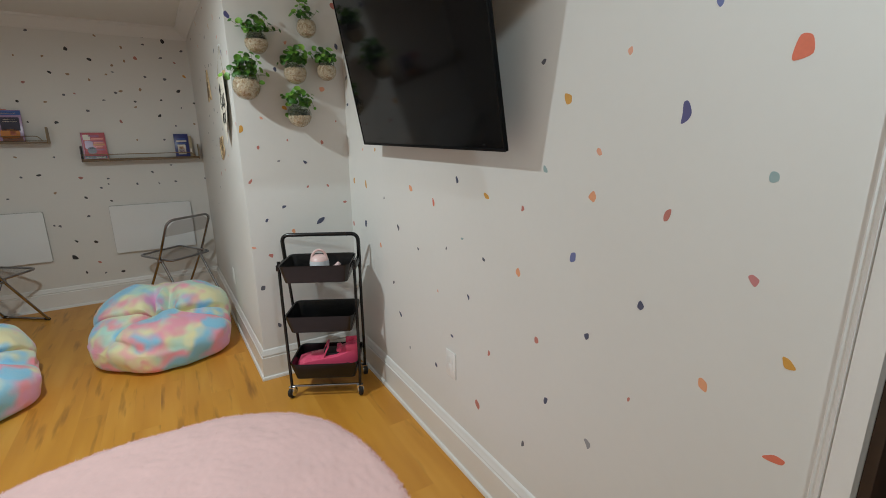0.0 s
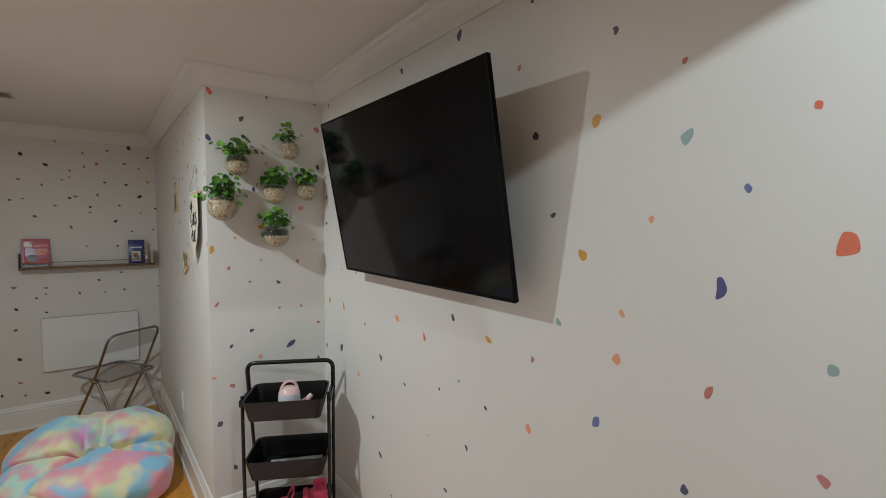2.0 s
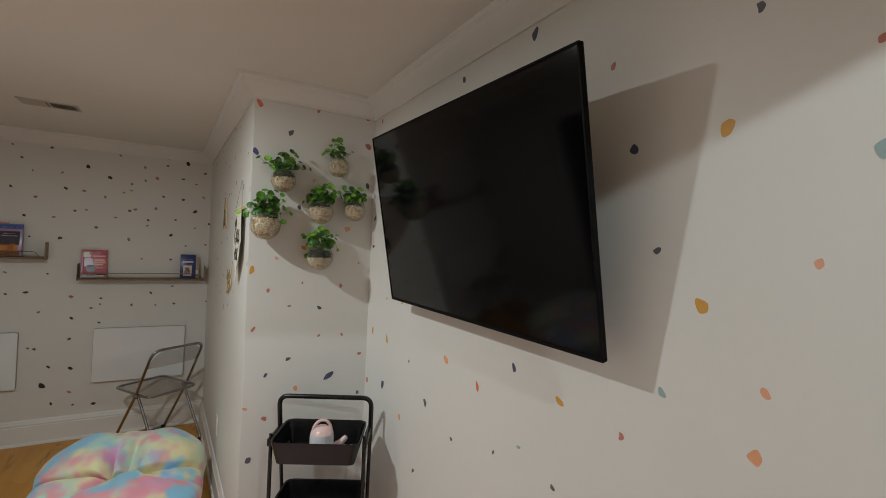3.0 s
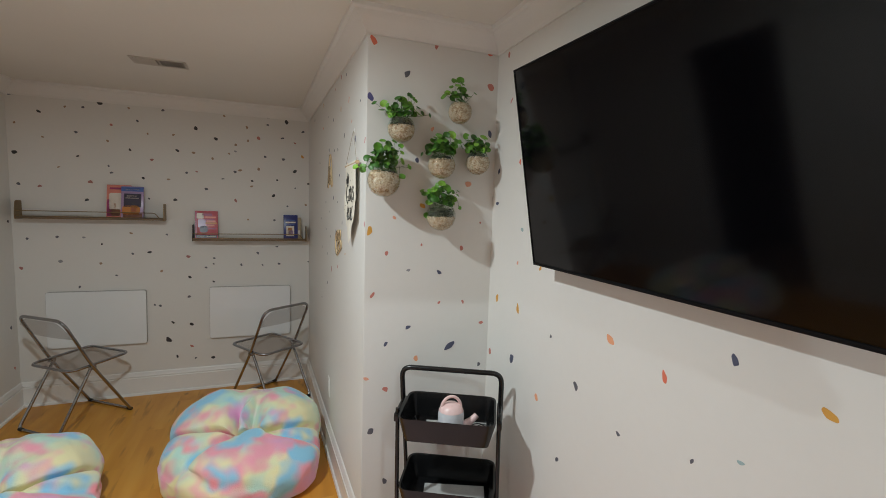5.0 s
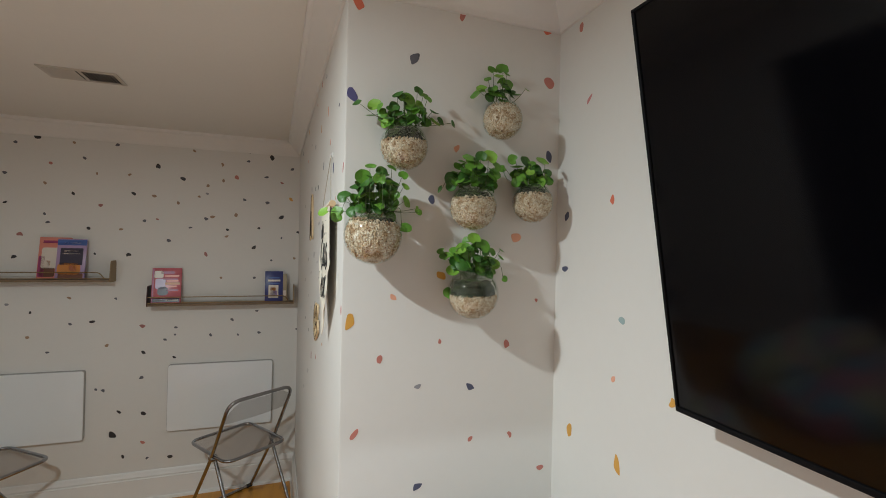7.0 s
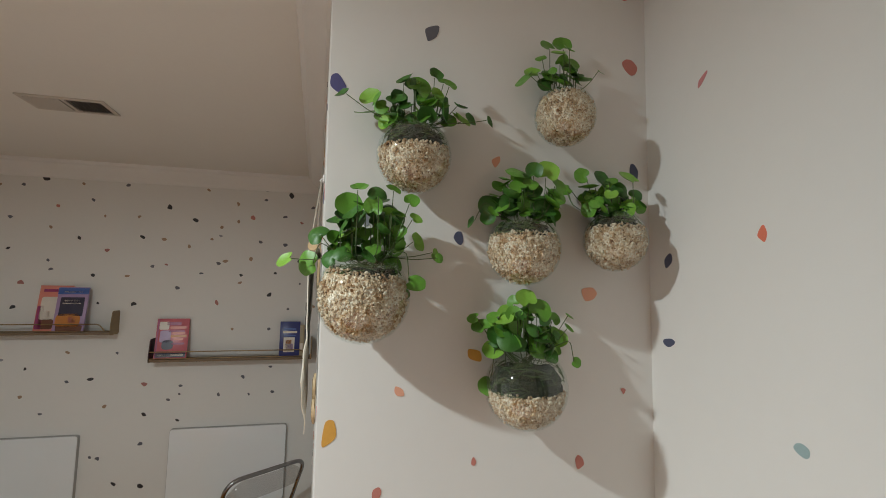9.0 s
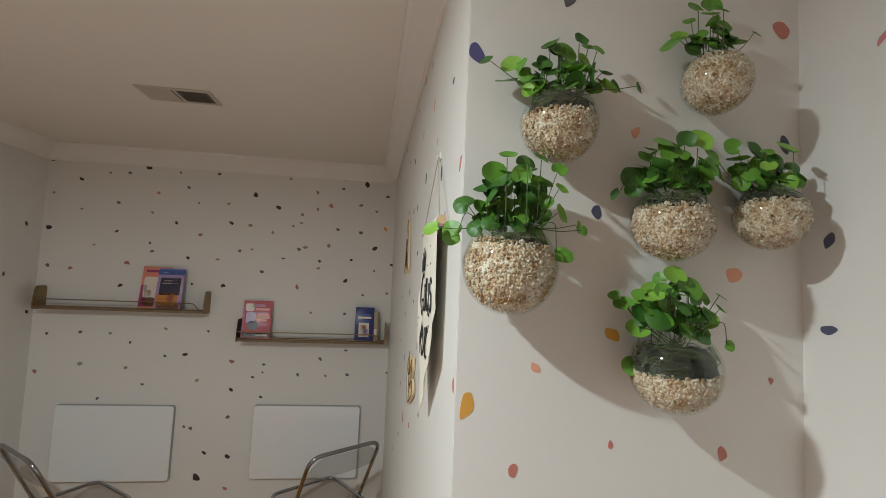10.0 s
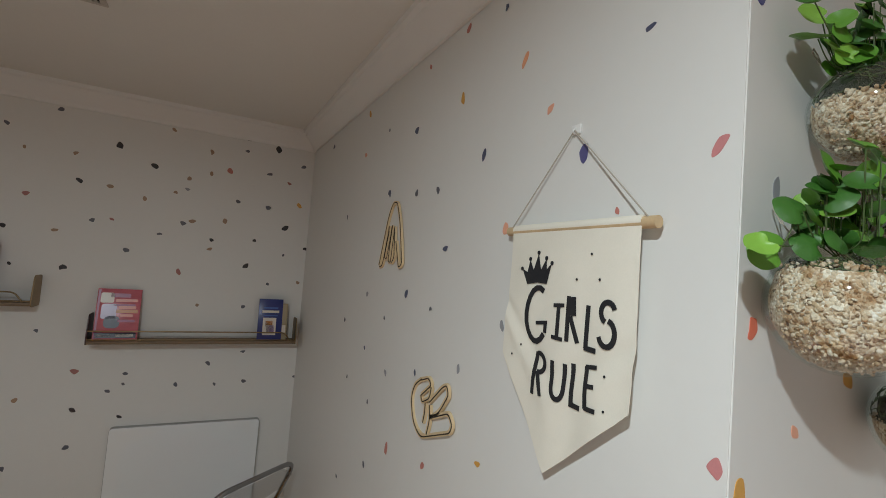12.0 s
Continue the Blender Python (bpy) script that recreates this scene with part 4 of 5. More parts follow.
def stones(name, R, fill, slope, seed, parent):
    """Gravel against the inside of the glass and over its top: small uneven stones, joined."""
    rng = random.Random(seed)
    probe = bmesh.new()
    bmesh.ops.create_icosphere(probe, subdivisions=1, radius=1)
    probe.verts.ensure_lookup_table()
    ball = [v.co.copy() for v in probe.verts]
    tris = [[v.index for v in f.verts] for f in probe.faces]
    probe.free()
    k = R * 0.905
    level = R * (-1 + 2 * fill)
    places = []
    count = int(2100 * (R / 0.06) ** 2)
    for i in range(count):
        z = 1 - 2 * (i + 0.5) / count
        a = i * 2.39996
        q = math.sqrt(1 - z * z)
        p = Vector((math.cos(a) * q, math.sin(a) * q, z)) * k
        if p.z < level + slope * p.x + rng.uniform(-0.002, 0.002) and p.y < R * 0.45:
            places.append(p)
    rim = math.sqrt(max(0, k * k - level * level))
    for i in range(int(500 * (rim / 0.06) ** 2)):
        a, q = i * 2.39996, rim * math.sqrt((i + 0.5) / (500 * (rim / 0.06) ** 2))
        places.append(Vector((math.cos(a) * q, math.sin(a) * q, level + slope * math.cos(a) * q)))
    verts, faces = [], []
    for p in places:
        p = p + Vector((rng.gauss(0, 0.0012), rng.gauss(0, 0.0012), rng.gauss(0, 0.0012)))
        size = rng.triangular(0.0011, 0.0034, 0.0017)
        turn = Euler((rng.uniform(0, 6), rng.uniform(0, 6), rng.uniform(0, 6))).to_matrix()
        sx, sy = rng.uniform(0.8, 1.7), rng.uniform(0.55, 1.0)
        n0 = len(verts)
        for v in ball:
            w = turn @ Vector((v.x * sx, v.y, v.z * sy)) * size
            verts.append(tuple(p + w))
        faces += [[n0 + j for j in t] for t in tris]
    me = bpy.data.meshes.new(name)
    me.from_pydata(verts, [], faces)
    me.materials.append(PEBBLE)
    ob = new(name, me)
    ob.parent = parent
    tagged(ob, "pale and brown gravel stones", kind="stuff")


def globe_plant(x, z, R, fill, dark, slope, seed, blades, more, crown, reach):
    """A glass ball on the wall: gravel up to fill, dark roots up to dark (parts of its height), and a tuft of round leaves.
    blades: leaves that stand out, as sideways, upward and radius in millimetres; more: smaller ones between them."""
    rng = random.Random(seed)
    pl = thing("hanging_plant", pose(x, PIL_Y - R - 0.0005, z), "round-leaved green plant in gravel-filled glass globe on the wall", "plant", "hanging globe plants")
    open_at = 0.86
    prof = [(R * math.sin(a), -R * math.cos(a)) for a in np.linspace(0, math.pi - math.asin(math.sqrt(1 - open_at ** 2)), 22)]
    globe = part("glass_globe", lathe(bmesh.new(), prof + [(q * 0.975, h * 0.975) for q, h in prof[::-1]], 40), GLASS, pl, "clear glass globe, open at the top")
    globe.visible_shadow = False

    def filling(name, lo, hi, mat, k, rough, tilt):
        zs = np.linspace(-1 + 2 * lo, -1 + 2 * hi, 12)
        p = [(R * k * math.sqrt(max(0, 1 - t * t)), R * k * t) for t in zs]
        p = ([(0, p[0][1])] if p[0][0] > 1e-6 else []) + p + [(p[-1][0] * 0.6, p[-1][1] + R * 0.02), (0, p[-1][1] + R * 0.02)]
        bm = lathe(bmesh.new(), p, 28)
        top = R * k * (-1 + 2 * hi)
        for v in bm.verts:
            v.co *= 1 - rough * abs(noise.noise(v.co * 160 + Vector((seed, 0, 0))))
            if v.co.z > top - 0.004:
                v.co.z += 0.0035 * noise.noise(v.co * 60 + Vector((0, seed, 0))) + tilt * v.co.x
        return part(name, bm, mat, pl)

    filling("gravel_bed", 0.0, fill - 0.02, GRAVEL, 0.912, 0.02, slope)
    stones("gravel", R, fill, slope, seed, pl)
    if dark > fill:
        filling("root_ball", fill - 0.06, dark, SOIL, 0.88, 0.22, 0)
    top = Vector((0, 0, R * (-1 + 2 * max(fill, dark)) * 0.85))
    stems = bmesh.new()
    spots = []
    for dx, dz, r in blades:
        back = 0.4 * min(1.0, max(0.0, -dx - 40) / 50)
        spots.append((Vector((dx / 1000, min(0.75, rng.uniform(-0.22, 0.35) + back) * R, dz / 1000)), r / 850, True))
    for k in range(int(more * 2.2)):
        a, f = rng.uniform(0, math.tau), math.sqrt(rng.random())
        at = Vector((math.cos(a) * f * crown, math.sin(a) * f * crown * 0.5 + 0.008, R * 0.86 + rng.uniform(0.0, reach) * (1.35 - 0.6 * f)))
        at.y = min(at.y, R * 0.7)
        spots.append((at, rng.triangular(0.010, 0.018, 0.014), False))
    for at, size, shown in spots:
        base = top + Vector((rng.gauss(0, R * 0.16), rng.gauss(0, R * 0.14), 0))
        toward = Vector((at.x * 4 + rng.gauss(0, 0.35), -0.85 + rng.gauss(0, 0.35), 0.62 + rng.gauss(0, 0.32))) if shown else Vector((at.x * 6 + rng.gauss(0, 0.5), -0.6 + rng.gauss(0, 0.45), 0.7 + rng.gauss(0, 0.4)))
        n = toward.normalized()
        away = at - base + Vector((rng.gauss(0, 0.02), rng.gauss(0, 0.02), rng.gauss(0, 0.02) - 0.03))
        away = (away - n * away.dot(n)).normalized()
        side = n.cross(-away)
        turn = Matrix((-away, side, n)).transposed().to_4x4()
        tip = at - away * 0.5 * size
        leaf = new("leaf", rng.choice(LEAVES))
        leaf.parent = pl
        leaf.matrix_basis = Matrix.Translation(tip) @ turn @ Matrix.Diagonal((size, size, size, 1))
        lip = Vector((max(-R * 0.5, min(R * 0.5, tip.x)), max(-R * 0.45, min(R * 0.45, tip.y)), R * 0.88))
        if tip.z < R * 0.75:
            mid = lip.lerp(tip, 0.5) + Vector((tip.x * 0.15, -0.01, 0.028))
        else:
            mid = lip.lerp(tip, 0.55) + Vector((0, 0, -0.004))
        if shown:
            tube(stems, fillet([base, lip, mid, tip], 0.012, 3), 0.0007, 5)
        else:
            tube(stems, [lip.lerp(tip, 0.4), tip], 0.0007, 4)
    if dark > fill + 0.08:
        for k in range(40):
            line, a, t = [], rng.uniform(0, 6.3), rng.uniform(2 * fill - 0.95, 2 * dark - 1)
            for step in range(6):
                line.append(Vector((math.cos(a), math.sin(a), 0)) * R * 0.93 * math.sqrt(max(0.05, 1 - t * t)) + Vector((0, 0, R * 0.93 * t)))
                a, t = a + rng.gauss(0, 0.22), min(2 * dark - 0.97, max(2 * fill - 0.98, t + rng.gauss(0.03, 0.10)))
            tube(stems, line, 0.0006, 4)
    for k in range(18):
        a, b = rng.uniform(0, 6.3), rng.uniform(0, 6.3)
        q = R * 0.8
        tube(stems, [top * 0.5 + Vector((math.cos(a) * q * 0.7, math.sin(a) * q * 0.7, -R * 0.05)), top * 0.8 + Vector((math.cos(b) * q * 0.4, math.sin(b) * q * 0.4, 0.0)), top + Vector((0, 0, 0.012))], 0.0007, 4)
    tagged(part("stem", stems, STEM, pl, "tangle of thin green stems and roots"), kind="stuff")
    hook = tube(bmesh.new(), [(0, R * 0.55, R * 0.8), (0.002, R * 0.85, R * 1.25), (0.006, R * 0.95, R * 1.5), (0, R * 0.98, R * 1.62), (-0.006, R * 0.95, R * 1.5), (-0.002, R * 0.85, R * 1.25)], 0.0009, 6)
    part("wire_loop", hook, CORD, pl, "thin wire hanging loop")


globe_plant(0.460, 1.948, 0.060, 0.58, 0.90, 0.0, 1, [(-113, 95, 11), (-69, 101, 16), (-74, 75, 18), (-31, 85, 14), (6, 116, 19), (24, 101, 19), (35, 143, 11), (51, 135, 10), (56, 120, 10), (42, 75, 19), (79, 96, 11), (74, 69, 18), (95, 74, 11), (120, 64, 9)], 20, 0.060, 0.065)
globe_plant(0.731, 2.046, 0.054, 0.82, 0.84, 0.0, 2, [(-25, 135, 13), (4, 140, 16), (3, 118, 10), (-16, 108, 14), (12, 94, 16), (-41, 108, 9), (-55, 78, 14), (-71, 64, 18), (-20, 71, 19), (9, 50, 18), (33, 72, 18), (67, 87, 8)], 8, 0.035, 0.055)
globe_plant(0.386, 1.725, 0.070, 0.74, 0.84, -0.12, 3, [(-113, 52, 13), (-83, 50, 17), (-70, 94, 15), (-25, 137, 19), (-18, 112, 20), (-11, 161, 12), (16, 156, 13), (18, 133, 15), (41, 164, 11), (69, 147, 11), (47, 124, 15), (77, 121, 10), (82, 86, 14), (-51, 59, 14), (36, 52, 21), (76, 23, 15), (56, 4, 14), (111, 68, 9), (-43, 111, 12), (30, 99, 18), (118, 62, 7)], 22, 0.055, 0.085)
globe_plant(0.648, 1.807, 0.062, 0.68, 0.86, 0.0, 4, [(-13, 128, 18), (14, 130, 13), (1, 115, 15), (39, 130, 18), (58, 107, 13), (18, 98, 13), (-9, 100, 16), (-53, 75, 17), (-40, 79, 15), (-84, 42, 10), (-57, 52, 12), (-24, 75, 17), (43, 79, 18), (56, 90, 15), (6, 75, 17)], 24, 0.062, 0.060)
globe_plant(0.827, 1.829, 0.056, 0.70, 0.90, 0.0, 5, [(-56, 115, 13), (-80, 93, 11), (-73, 73, 16), (-39, 95, 18), (-21, 107, 18), (4, 91, 19), (20, 109, 18), (-3, 68, 16), (29, 82, 14), (38, 61, 13), (-41, 68, 19), (20, 59, 16)], 20, 0.055, 0.050)
globe_plant(0.650, 1.582, 0.067, 0.47, 0.78, 0.0, 6, [(-78, 108, 10), (-66, 93, 15), (-38, 102, 13), (-16, 103, 16), (-34, 80, 18), (-49, 57, 17), (1, 141, 16), (7, 115, 12), (24, 123, 18), (36, 130, 13), (18, 66, 19), (51, 81, 15), (57, 108, 10), (77, 93, 9), (84, 114, 8), (65, 75, 13), (87, 39, 8), (-59, 2, 14), (-29, 10, 18), (39, 48, 13), (57, 57, 12)], 24, 0.058, 0.070)

# ---- banner ----


def banner():
    # Local frame: x runs along the wall towards the camera's start, y up, z out of the wall
    t = math.atan2(FAR_X - PIL_X, FAR_Y - PIL_Y)

    def side_x(y):
        return PIL_X + (FAR_X - PIL_X) * (y - PIL_Y) / (FAR_Y - PIL_Y)

    m = Matrix(((0, 0, -1, side_x(2.98)), (-1, 0, 0, 2.98), (0, 1, 0, 1.80), (0, 0, 0, 1)))
    bn = thing("wall_banner", m, "cream canvas pennant with black lettering hung from a wooden dowel", "banner")
    z = 0.014
    part("dowel", tube(bmesh.new(), [(-0.158, 0.012, z), (0.158, 0.012, z)], 0.0085, 14), DOWEL, bn, "pale round wooden dowel")
    part("cord", tube(bmesh.new(), [(-0.146, 0.018, z + 0.004), (-0.012, 0.172, 0.006), (0.146, 0.018, z + 0.004)], 0.0013, 6), CORD, bn, "thin twine")
    hook = boxes(((-0.022, 0.166, 0), (-0.002, 0.182, 0.004)), bevel=0.0015)
    tube(hook, [(-0.012, 0.176, 0.004), (-0.012, 0.170, 0.010), (-0.012, 0.166, 0.006)], 0.0015, 6)
    part("hook", hook, PLATE, bn, "small clear adhesive hook")
    nx, ny = 36, 96
    bm = bmesh.new()
    grid = {}

    def lower_edge(u):
        return -0.372 + (0.165 * (-0.12 - u) / 0.88 if u < -0.12 else 0.138 * (u + 0.12) / 1.12)

    def cloth(u, v):
        """u across -1..1, v down 0..1; returns the place on the cloth."""
        half = 0.138
        x = u * half
        low = lower_edge(u)
        y = 0.012 + v * (low - 0.012)
        out = z + 0.007 + 0.003 * math.sin(2.2 * u + 5 * v) * v + 0.004 * v * v
        out -= 0.0018 * math.exp(-((v - 0.62 - 0.04 * u) / 0.05) ** 2)
        out += 0.0018 * math.exp(-((v - 0.74 - 0.04 * u) / 0.06) ** 2)
        out += 0.0016 * math.sin(9 * u + 3 * v) * v
        return Vector((x, y, max(0.006, out)))

    for k in (0, 1):
        for j in range(ny + 1):
            for i in range(nx + 1):
                grid[i, j, k] = bm.verts.new(cloth(-1 + 2 * i / nx, j / ny) - Vector((0, 0, 0.0015 * k)))
    for j in range(ny):
        for i in range(nx):
            bm.faces.new((grid[i, j, 0], grid[i, j + 1, 0], grid[i + 1, j + 1, 0], grid[i + 1, j, 0]))
            bm.faces.new((grid[i, j, 1], grid[i + 1, j, 1], grid[i + 1, j + 1, 1], grid[i, j + 1, 1]))
    rim = [(i, 0) for i in range(nx)] + [(nx, j) for j in range(ny)] + [(i, ny) for i in range(nx, 0, -1)] + [(0, j) for j in range(ny, 0, -1)]
    for (a, b), (c, d) in zip(rim, rim[1:] + rim[:1]):
        bm.faces.new((grid[a, b, 0], grid[c, d, 0], grid[c, d, 1], grid[a, b, 1]))
    part("cloth", bm, CANVAS, bn)
    part("hem", tube(bmesh.new(), [cloth(u, 0) + Vector((0, 0.001, -0.008)) for u in np.linspace(-1, 1, 9)], 0.0098, 14), CANVAS, bn)

    def on_cloth(x, y):
        u = max(-1, min(1, x / 0.138))
        low = lower_edge(u)
        v = max(0, min(1, (y - 0.012) / (low - 0.012)))
        return cloth(u, v).z + 0.0012

    def stroke(pts, width, name="letter_stroke"):
        fine = []
        for p, q in zip(pts, pts[1:]):
            for k in range(6):
                fine.append((p[0] + (q[0] - p[0]) * k / 6, p[1] + (q[1] - p[1]) * k / 6))
        fine.append(pts[-1])
        bm = ribbon(bmesh.new(), fine, width, 0.0008)
        for v in bm.verts:
            v.co.z += on_cloth(v.co.x, v.co.y)
        return bm

    def join(strokes):
        bm = bmesh.new()
        for pts, width in strokes:
            s = stroke(pts, width)
            me = bpy.data.meshes.new("tmp")
            s.to_mesh(me)
            s.free()
            bm.from_mesh(me)
            bpy.data.meshes.remove(me)
        return bm

    def arc(cx, cy, rx, ry, a0, a1, n=14):
        return [(cx + rx * math.cos(radians(a)), cy + ry * math.sin(radians(a))) for a in np.linspace(a0, a1, n)]

    W1 = 0.0075
    letters = {
        "G": [(arc(-0.053, -0.130, 0.026, 0.044, 62, 318), 0.009), ([(-0.054, -0.144), (-0.027, -0.140)], 0.006), ([(-0.031, -0.139), (-0.031, -0.157)], 0.007)],
        "I": [([(-0.002, -0.110), (-0.002, -0.160)], W1), ([(-0.014, -0.111), (0.010, -0.109)], 0.006), ([(-0.014, -0.160), (0.010, -0.161)], 0.006)],
        "R": [([(0.019, -0.094), (0.019, -0.162)], W1), ([(0.021, -0.109), (0.034, -0.108)], 0.028), ([(0.024, -0.124), (0.040, -0.161)], W1)],
        "L": [([(0.058, -0.104), (0.056, -0.166)], W1), ([(0.053, -0.165), (0.075, -0.166)], W1)],
        "S": [(arc(0.094, -0.110, 0.012, 0.014, 20, 250), W1), (arc(0.093, -0.139, 0.014, 0.018, 80, -160), W1)],
        "r": [([(-0.045, -0.190), (-0.053, -0.259)], W1), (arc(-0.040, -0.206, 0.014, 0.015, 110, -100), W1), ([(-0.042, -0.220), (-0.031, -0.257)], W1)],
        "U": [([(-0.008, -0.196), (-0.008, -0.234)], W1), (arc(0.005, -0.234, 0.013, 0.018, 180, 360), W1), ([(0.018, -0.234), (0.018, -0.196)], W1)],
        "l": [([(0.034, -0.192), (0.035, -0.252)], W1), ([(0.031, -0.251), (0.052, -0.252)], W1)],
        "E": [([(0.060, -0.190), (0.063, -0.249)], W1), ([(0.058, -0.191), (0.079, -0.188)], 0.006), ([(0.060, -0.217), (0.078, -0.215)], 0.006), ([(0.061, -0.248), (0.083, -0.247)], 0.0065)],
    }
    for strokes in letters.values():
        part("letter", join(strokes), INK, bn, "black brushed capital letter", smooth=False)
    crown = [(-0.084, -0.082), (-0.101, -0.056), (-0.086, -0.062), (-0.081, -0.041), (-0.070, -0.058), (-0.060, -0.030), (-0.052, -0.057), (-0.040, -0.039), (-0.038, -0.056), (-0.027, -0.046), (-0.036, -0.079), (-0.058, -0.078)]
    bm = prism(bmesh.new(), crown, 0.0008)
    for x, y in ((-0.102, -0.056), (-0.081, -0.039), (-0.060, -0.028), (-0.040, -0.037), (-0.026, -0.045)):
        lathe(bm, [(0, 0), (0.0036, 0), (0.0036, 0.0008), (0, 0.0008)], 10, pose(x, y, 0))
    for v in bm.verts:
        v.co.z += on_cloth(v.co.x, v.co.y)
    part("crown_print", bm, INK, bn, "black printed crown", smooth=False)
    bm = bmesh.new()
    for x, y in ((0.058, -0.030), (0.032, -0.068), (0.076, -0.066), (-0.085, -0.185), (-0.108, -0.205), (0.096, -0.196), (0.098, -0.242)):
        lathe(bm, [(0, 0), (0.0019, 0), (0.0019, 0.0008), (0, 0.0008)], 8, pose(x, y, on_cloth(x, y)))
    part("dot_print", bm, INK, bn, "small black printed dots", smooth=False)


banner()


def hand_sign(y, z, w, h, lines, label):
    """A laser-cut plywood outline on the slanting side wall: rounded strips with burnt edges."""
    x = PIL_X + (FAR_X - PIL_X) * (y - PIL_Y) / (FAR_Y - PIL_Y)
    m = Matrix(((0, 0, -1, x), (-1, 0, 0, y), (0, 1, 0, z), (0, 0, 0, 1)))
    sg = thing("hand_sign", m, label, "wall decoration", "plywood hand signs")
    for k, pts in enumerate(lines):
        pts = fillet([(px * w / 2, pz * h / 2, 0) for px, pz in pts], 0.03, 5)
        part("strip", ribbon(bmesh.new(), pts, 0.011, 0.007), PLY, sg, smooth=False)
        bm = ribbon(bmesh.new(), pts, 0.0026, 0.0012, pose(0.0025, 0.0, 0.0068))
        part("burnt_line", bm, CHAR, sg, "dark burnt cut line", smooth=False)


hand_sign(3.738, 1.826, 0.20, 0.20, [
    [(-1.0, -0.95), (-0.45, 0.6), (-0.15, 1.0), (0.2, 1.0), (0.55, 0.4), (0.95, -0.85), (0.72, -1.0), (0.35, -0.2)],
    [(-0.95, -1.0), (-0.70, -0.95), (-0.3, 0.1), (-0.35, 0.25)], [(-0.3, 0.3), (-0.55, -0.7), (-0.35, -0.75), (-0.05, 0.25)], [(-0.05, 0.3), (-0.2, -0.8), (0.02, -0.85), (0.15, 0.2)], [(0.15, 0.25), (0.3, -0.7), (0.1, -0.85)]],
    "pale plywood cut-out of a downward hand on the wall")
hand_sign(3.422, 1.397, 0.2, 0.2, [
    [(-0.44, 0.60), (-0.83, 0.37), (-0.98, -0.01), (-0.77, -0.53), (-0.30, -0.77), (1.15, -0.17), (1.24, 0.02), (1.04, 0.22), (0.16, -0.16)],
    [(-0.44, 0.58), (-0.06, 0.72), (0.12, 0.59), (-0.40, 0.22)], [(-0.42, 0.22), (-0.34, 0.07), (0.06, 0.26), (0.12, 0.54)], [(0.09, 0.19), (0.68, 0.69), (0.88, 0.79), (0.98, 0.59), (0.60, 0.10), (0.18, -0.14)],
    [(-0.14, 0.10), (-0.13, -0.12), (-0.20, -0.39)], [(0.10, 0.12), (0.16, -0.22), (0.04, -0.58)]],
    "pale plywood cut-out of a clenched hand on the wall")

# ---- outlets, vent, lamps ----


def outlet(m, label):
    o = thing("wall_outlet", m, label, "outlet")
    part("cover_plate", boxes(((-0.039, -0.006, -0.063), (0.039, 0, 0.063)), bevel=0.003), PLATE, o)
    for z in (-0.02, 0.02):
        part("socket", boxes(((-0.016, -0.0075, z - 0.0185), (0.016, -0.005, z + 0.0185)), bevel=0.002), PLATE, o)


outlet(pose(TV_X, 1.540, 0.465, 0, 0, -90), "white plastic wall outlet cover plate")
outlet(pose(PIL_X - 0.0212, 3.743, 0.412, 0, 0, -91.2), "white plastic wall outlet plate on the side wall")

vent = thing("ceiling_vent", pose(-0.672, 3.995, CEIL), "small beige louvred air vent set in the ceiling", "vent")
for a, b in (((-0.145, -0.075, -0.006), (0.145, -0.058, 0)), ((-0.145, 0.058, -0.006), (0.145, 0.075, 0)), ((-0.145, -0.058, -0.006), (-0.128, 0.058, 0)), ((0.128, -0.058, -0.006), (0.145, 0.058, 0)), ((-0.006, -0.058, -0.006), (0.006, 0.058, 0))):
    part("frame", boxes((a, b), bevel=0.0015), VENT, vent)
# Flat near-black plate: the shade of the duct is painted, not built
part("duct", boxes(((-0.128, -0.058, -0.0012), (0.128, 0.058, -0.0002))), VENT_SHADE, vent, "near-black plate standing in for the shade behind the slats")
for k in range(18):
    x = -0.119 + 0.014 * k
    if abs(x) > 0.008:
        part("slat", boxes(((-0.0068, -0.058, -0.0005), (0.0068, 0.058, 0.0005)), m=pose(x, 0, -0.0058, 0, -28 if x < 0 else 38, 0)), VENT, vent, smooth=False)


def downlight(x, y):
    d = thing("recessed_downlight", pose(x, y, CEIL), "white round recessed ceiling light, switched on; the third is added", "ceiling light", "recessed ceiling lights")
    part("trim_ring", lathe(bmesh.new(), [(0.062, -0.004), (0.085, -0.004), (0.088, -0.001), (0.088, 0.0)], 32), TRIM, d)
    part("lens", lathe(bmesh.new(), [(0, -0.0015), (0.062, -0.002)], 32), LENS, d, "glowing lens")


# The third fixture is made up, to go with the added fill light
for spot in (LAMP_A, LAMP_B, FILL_LAMP):
    downlight(*spot)

# ---- wall stickers ----


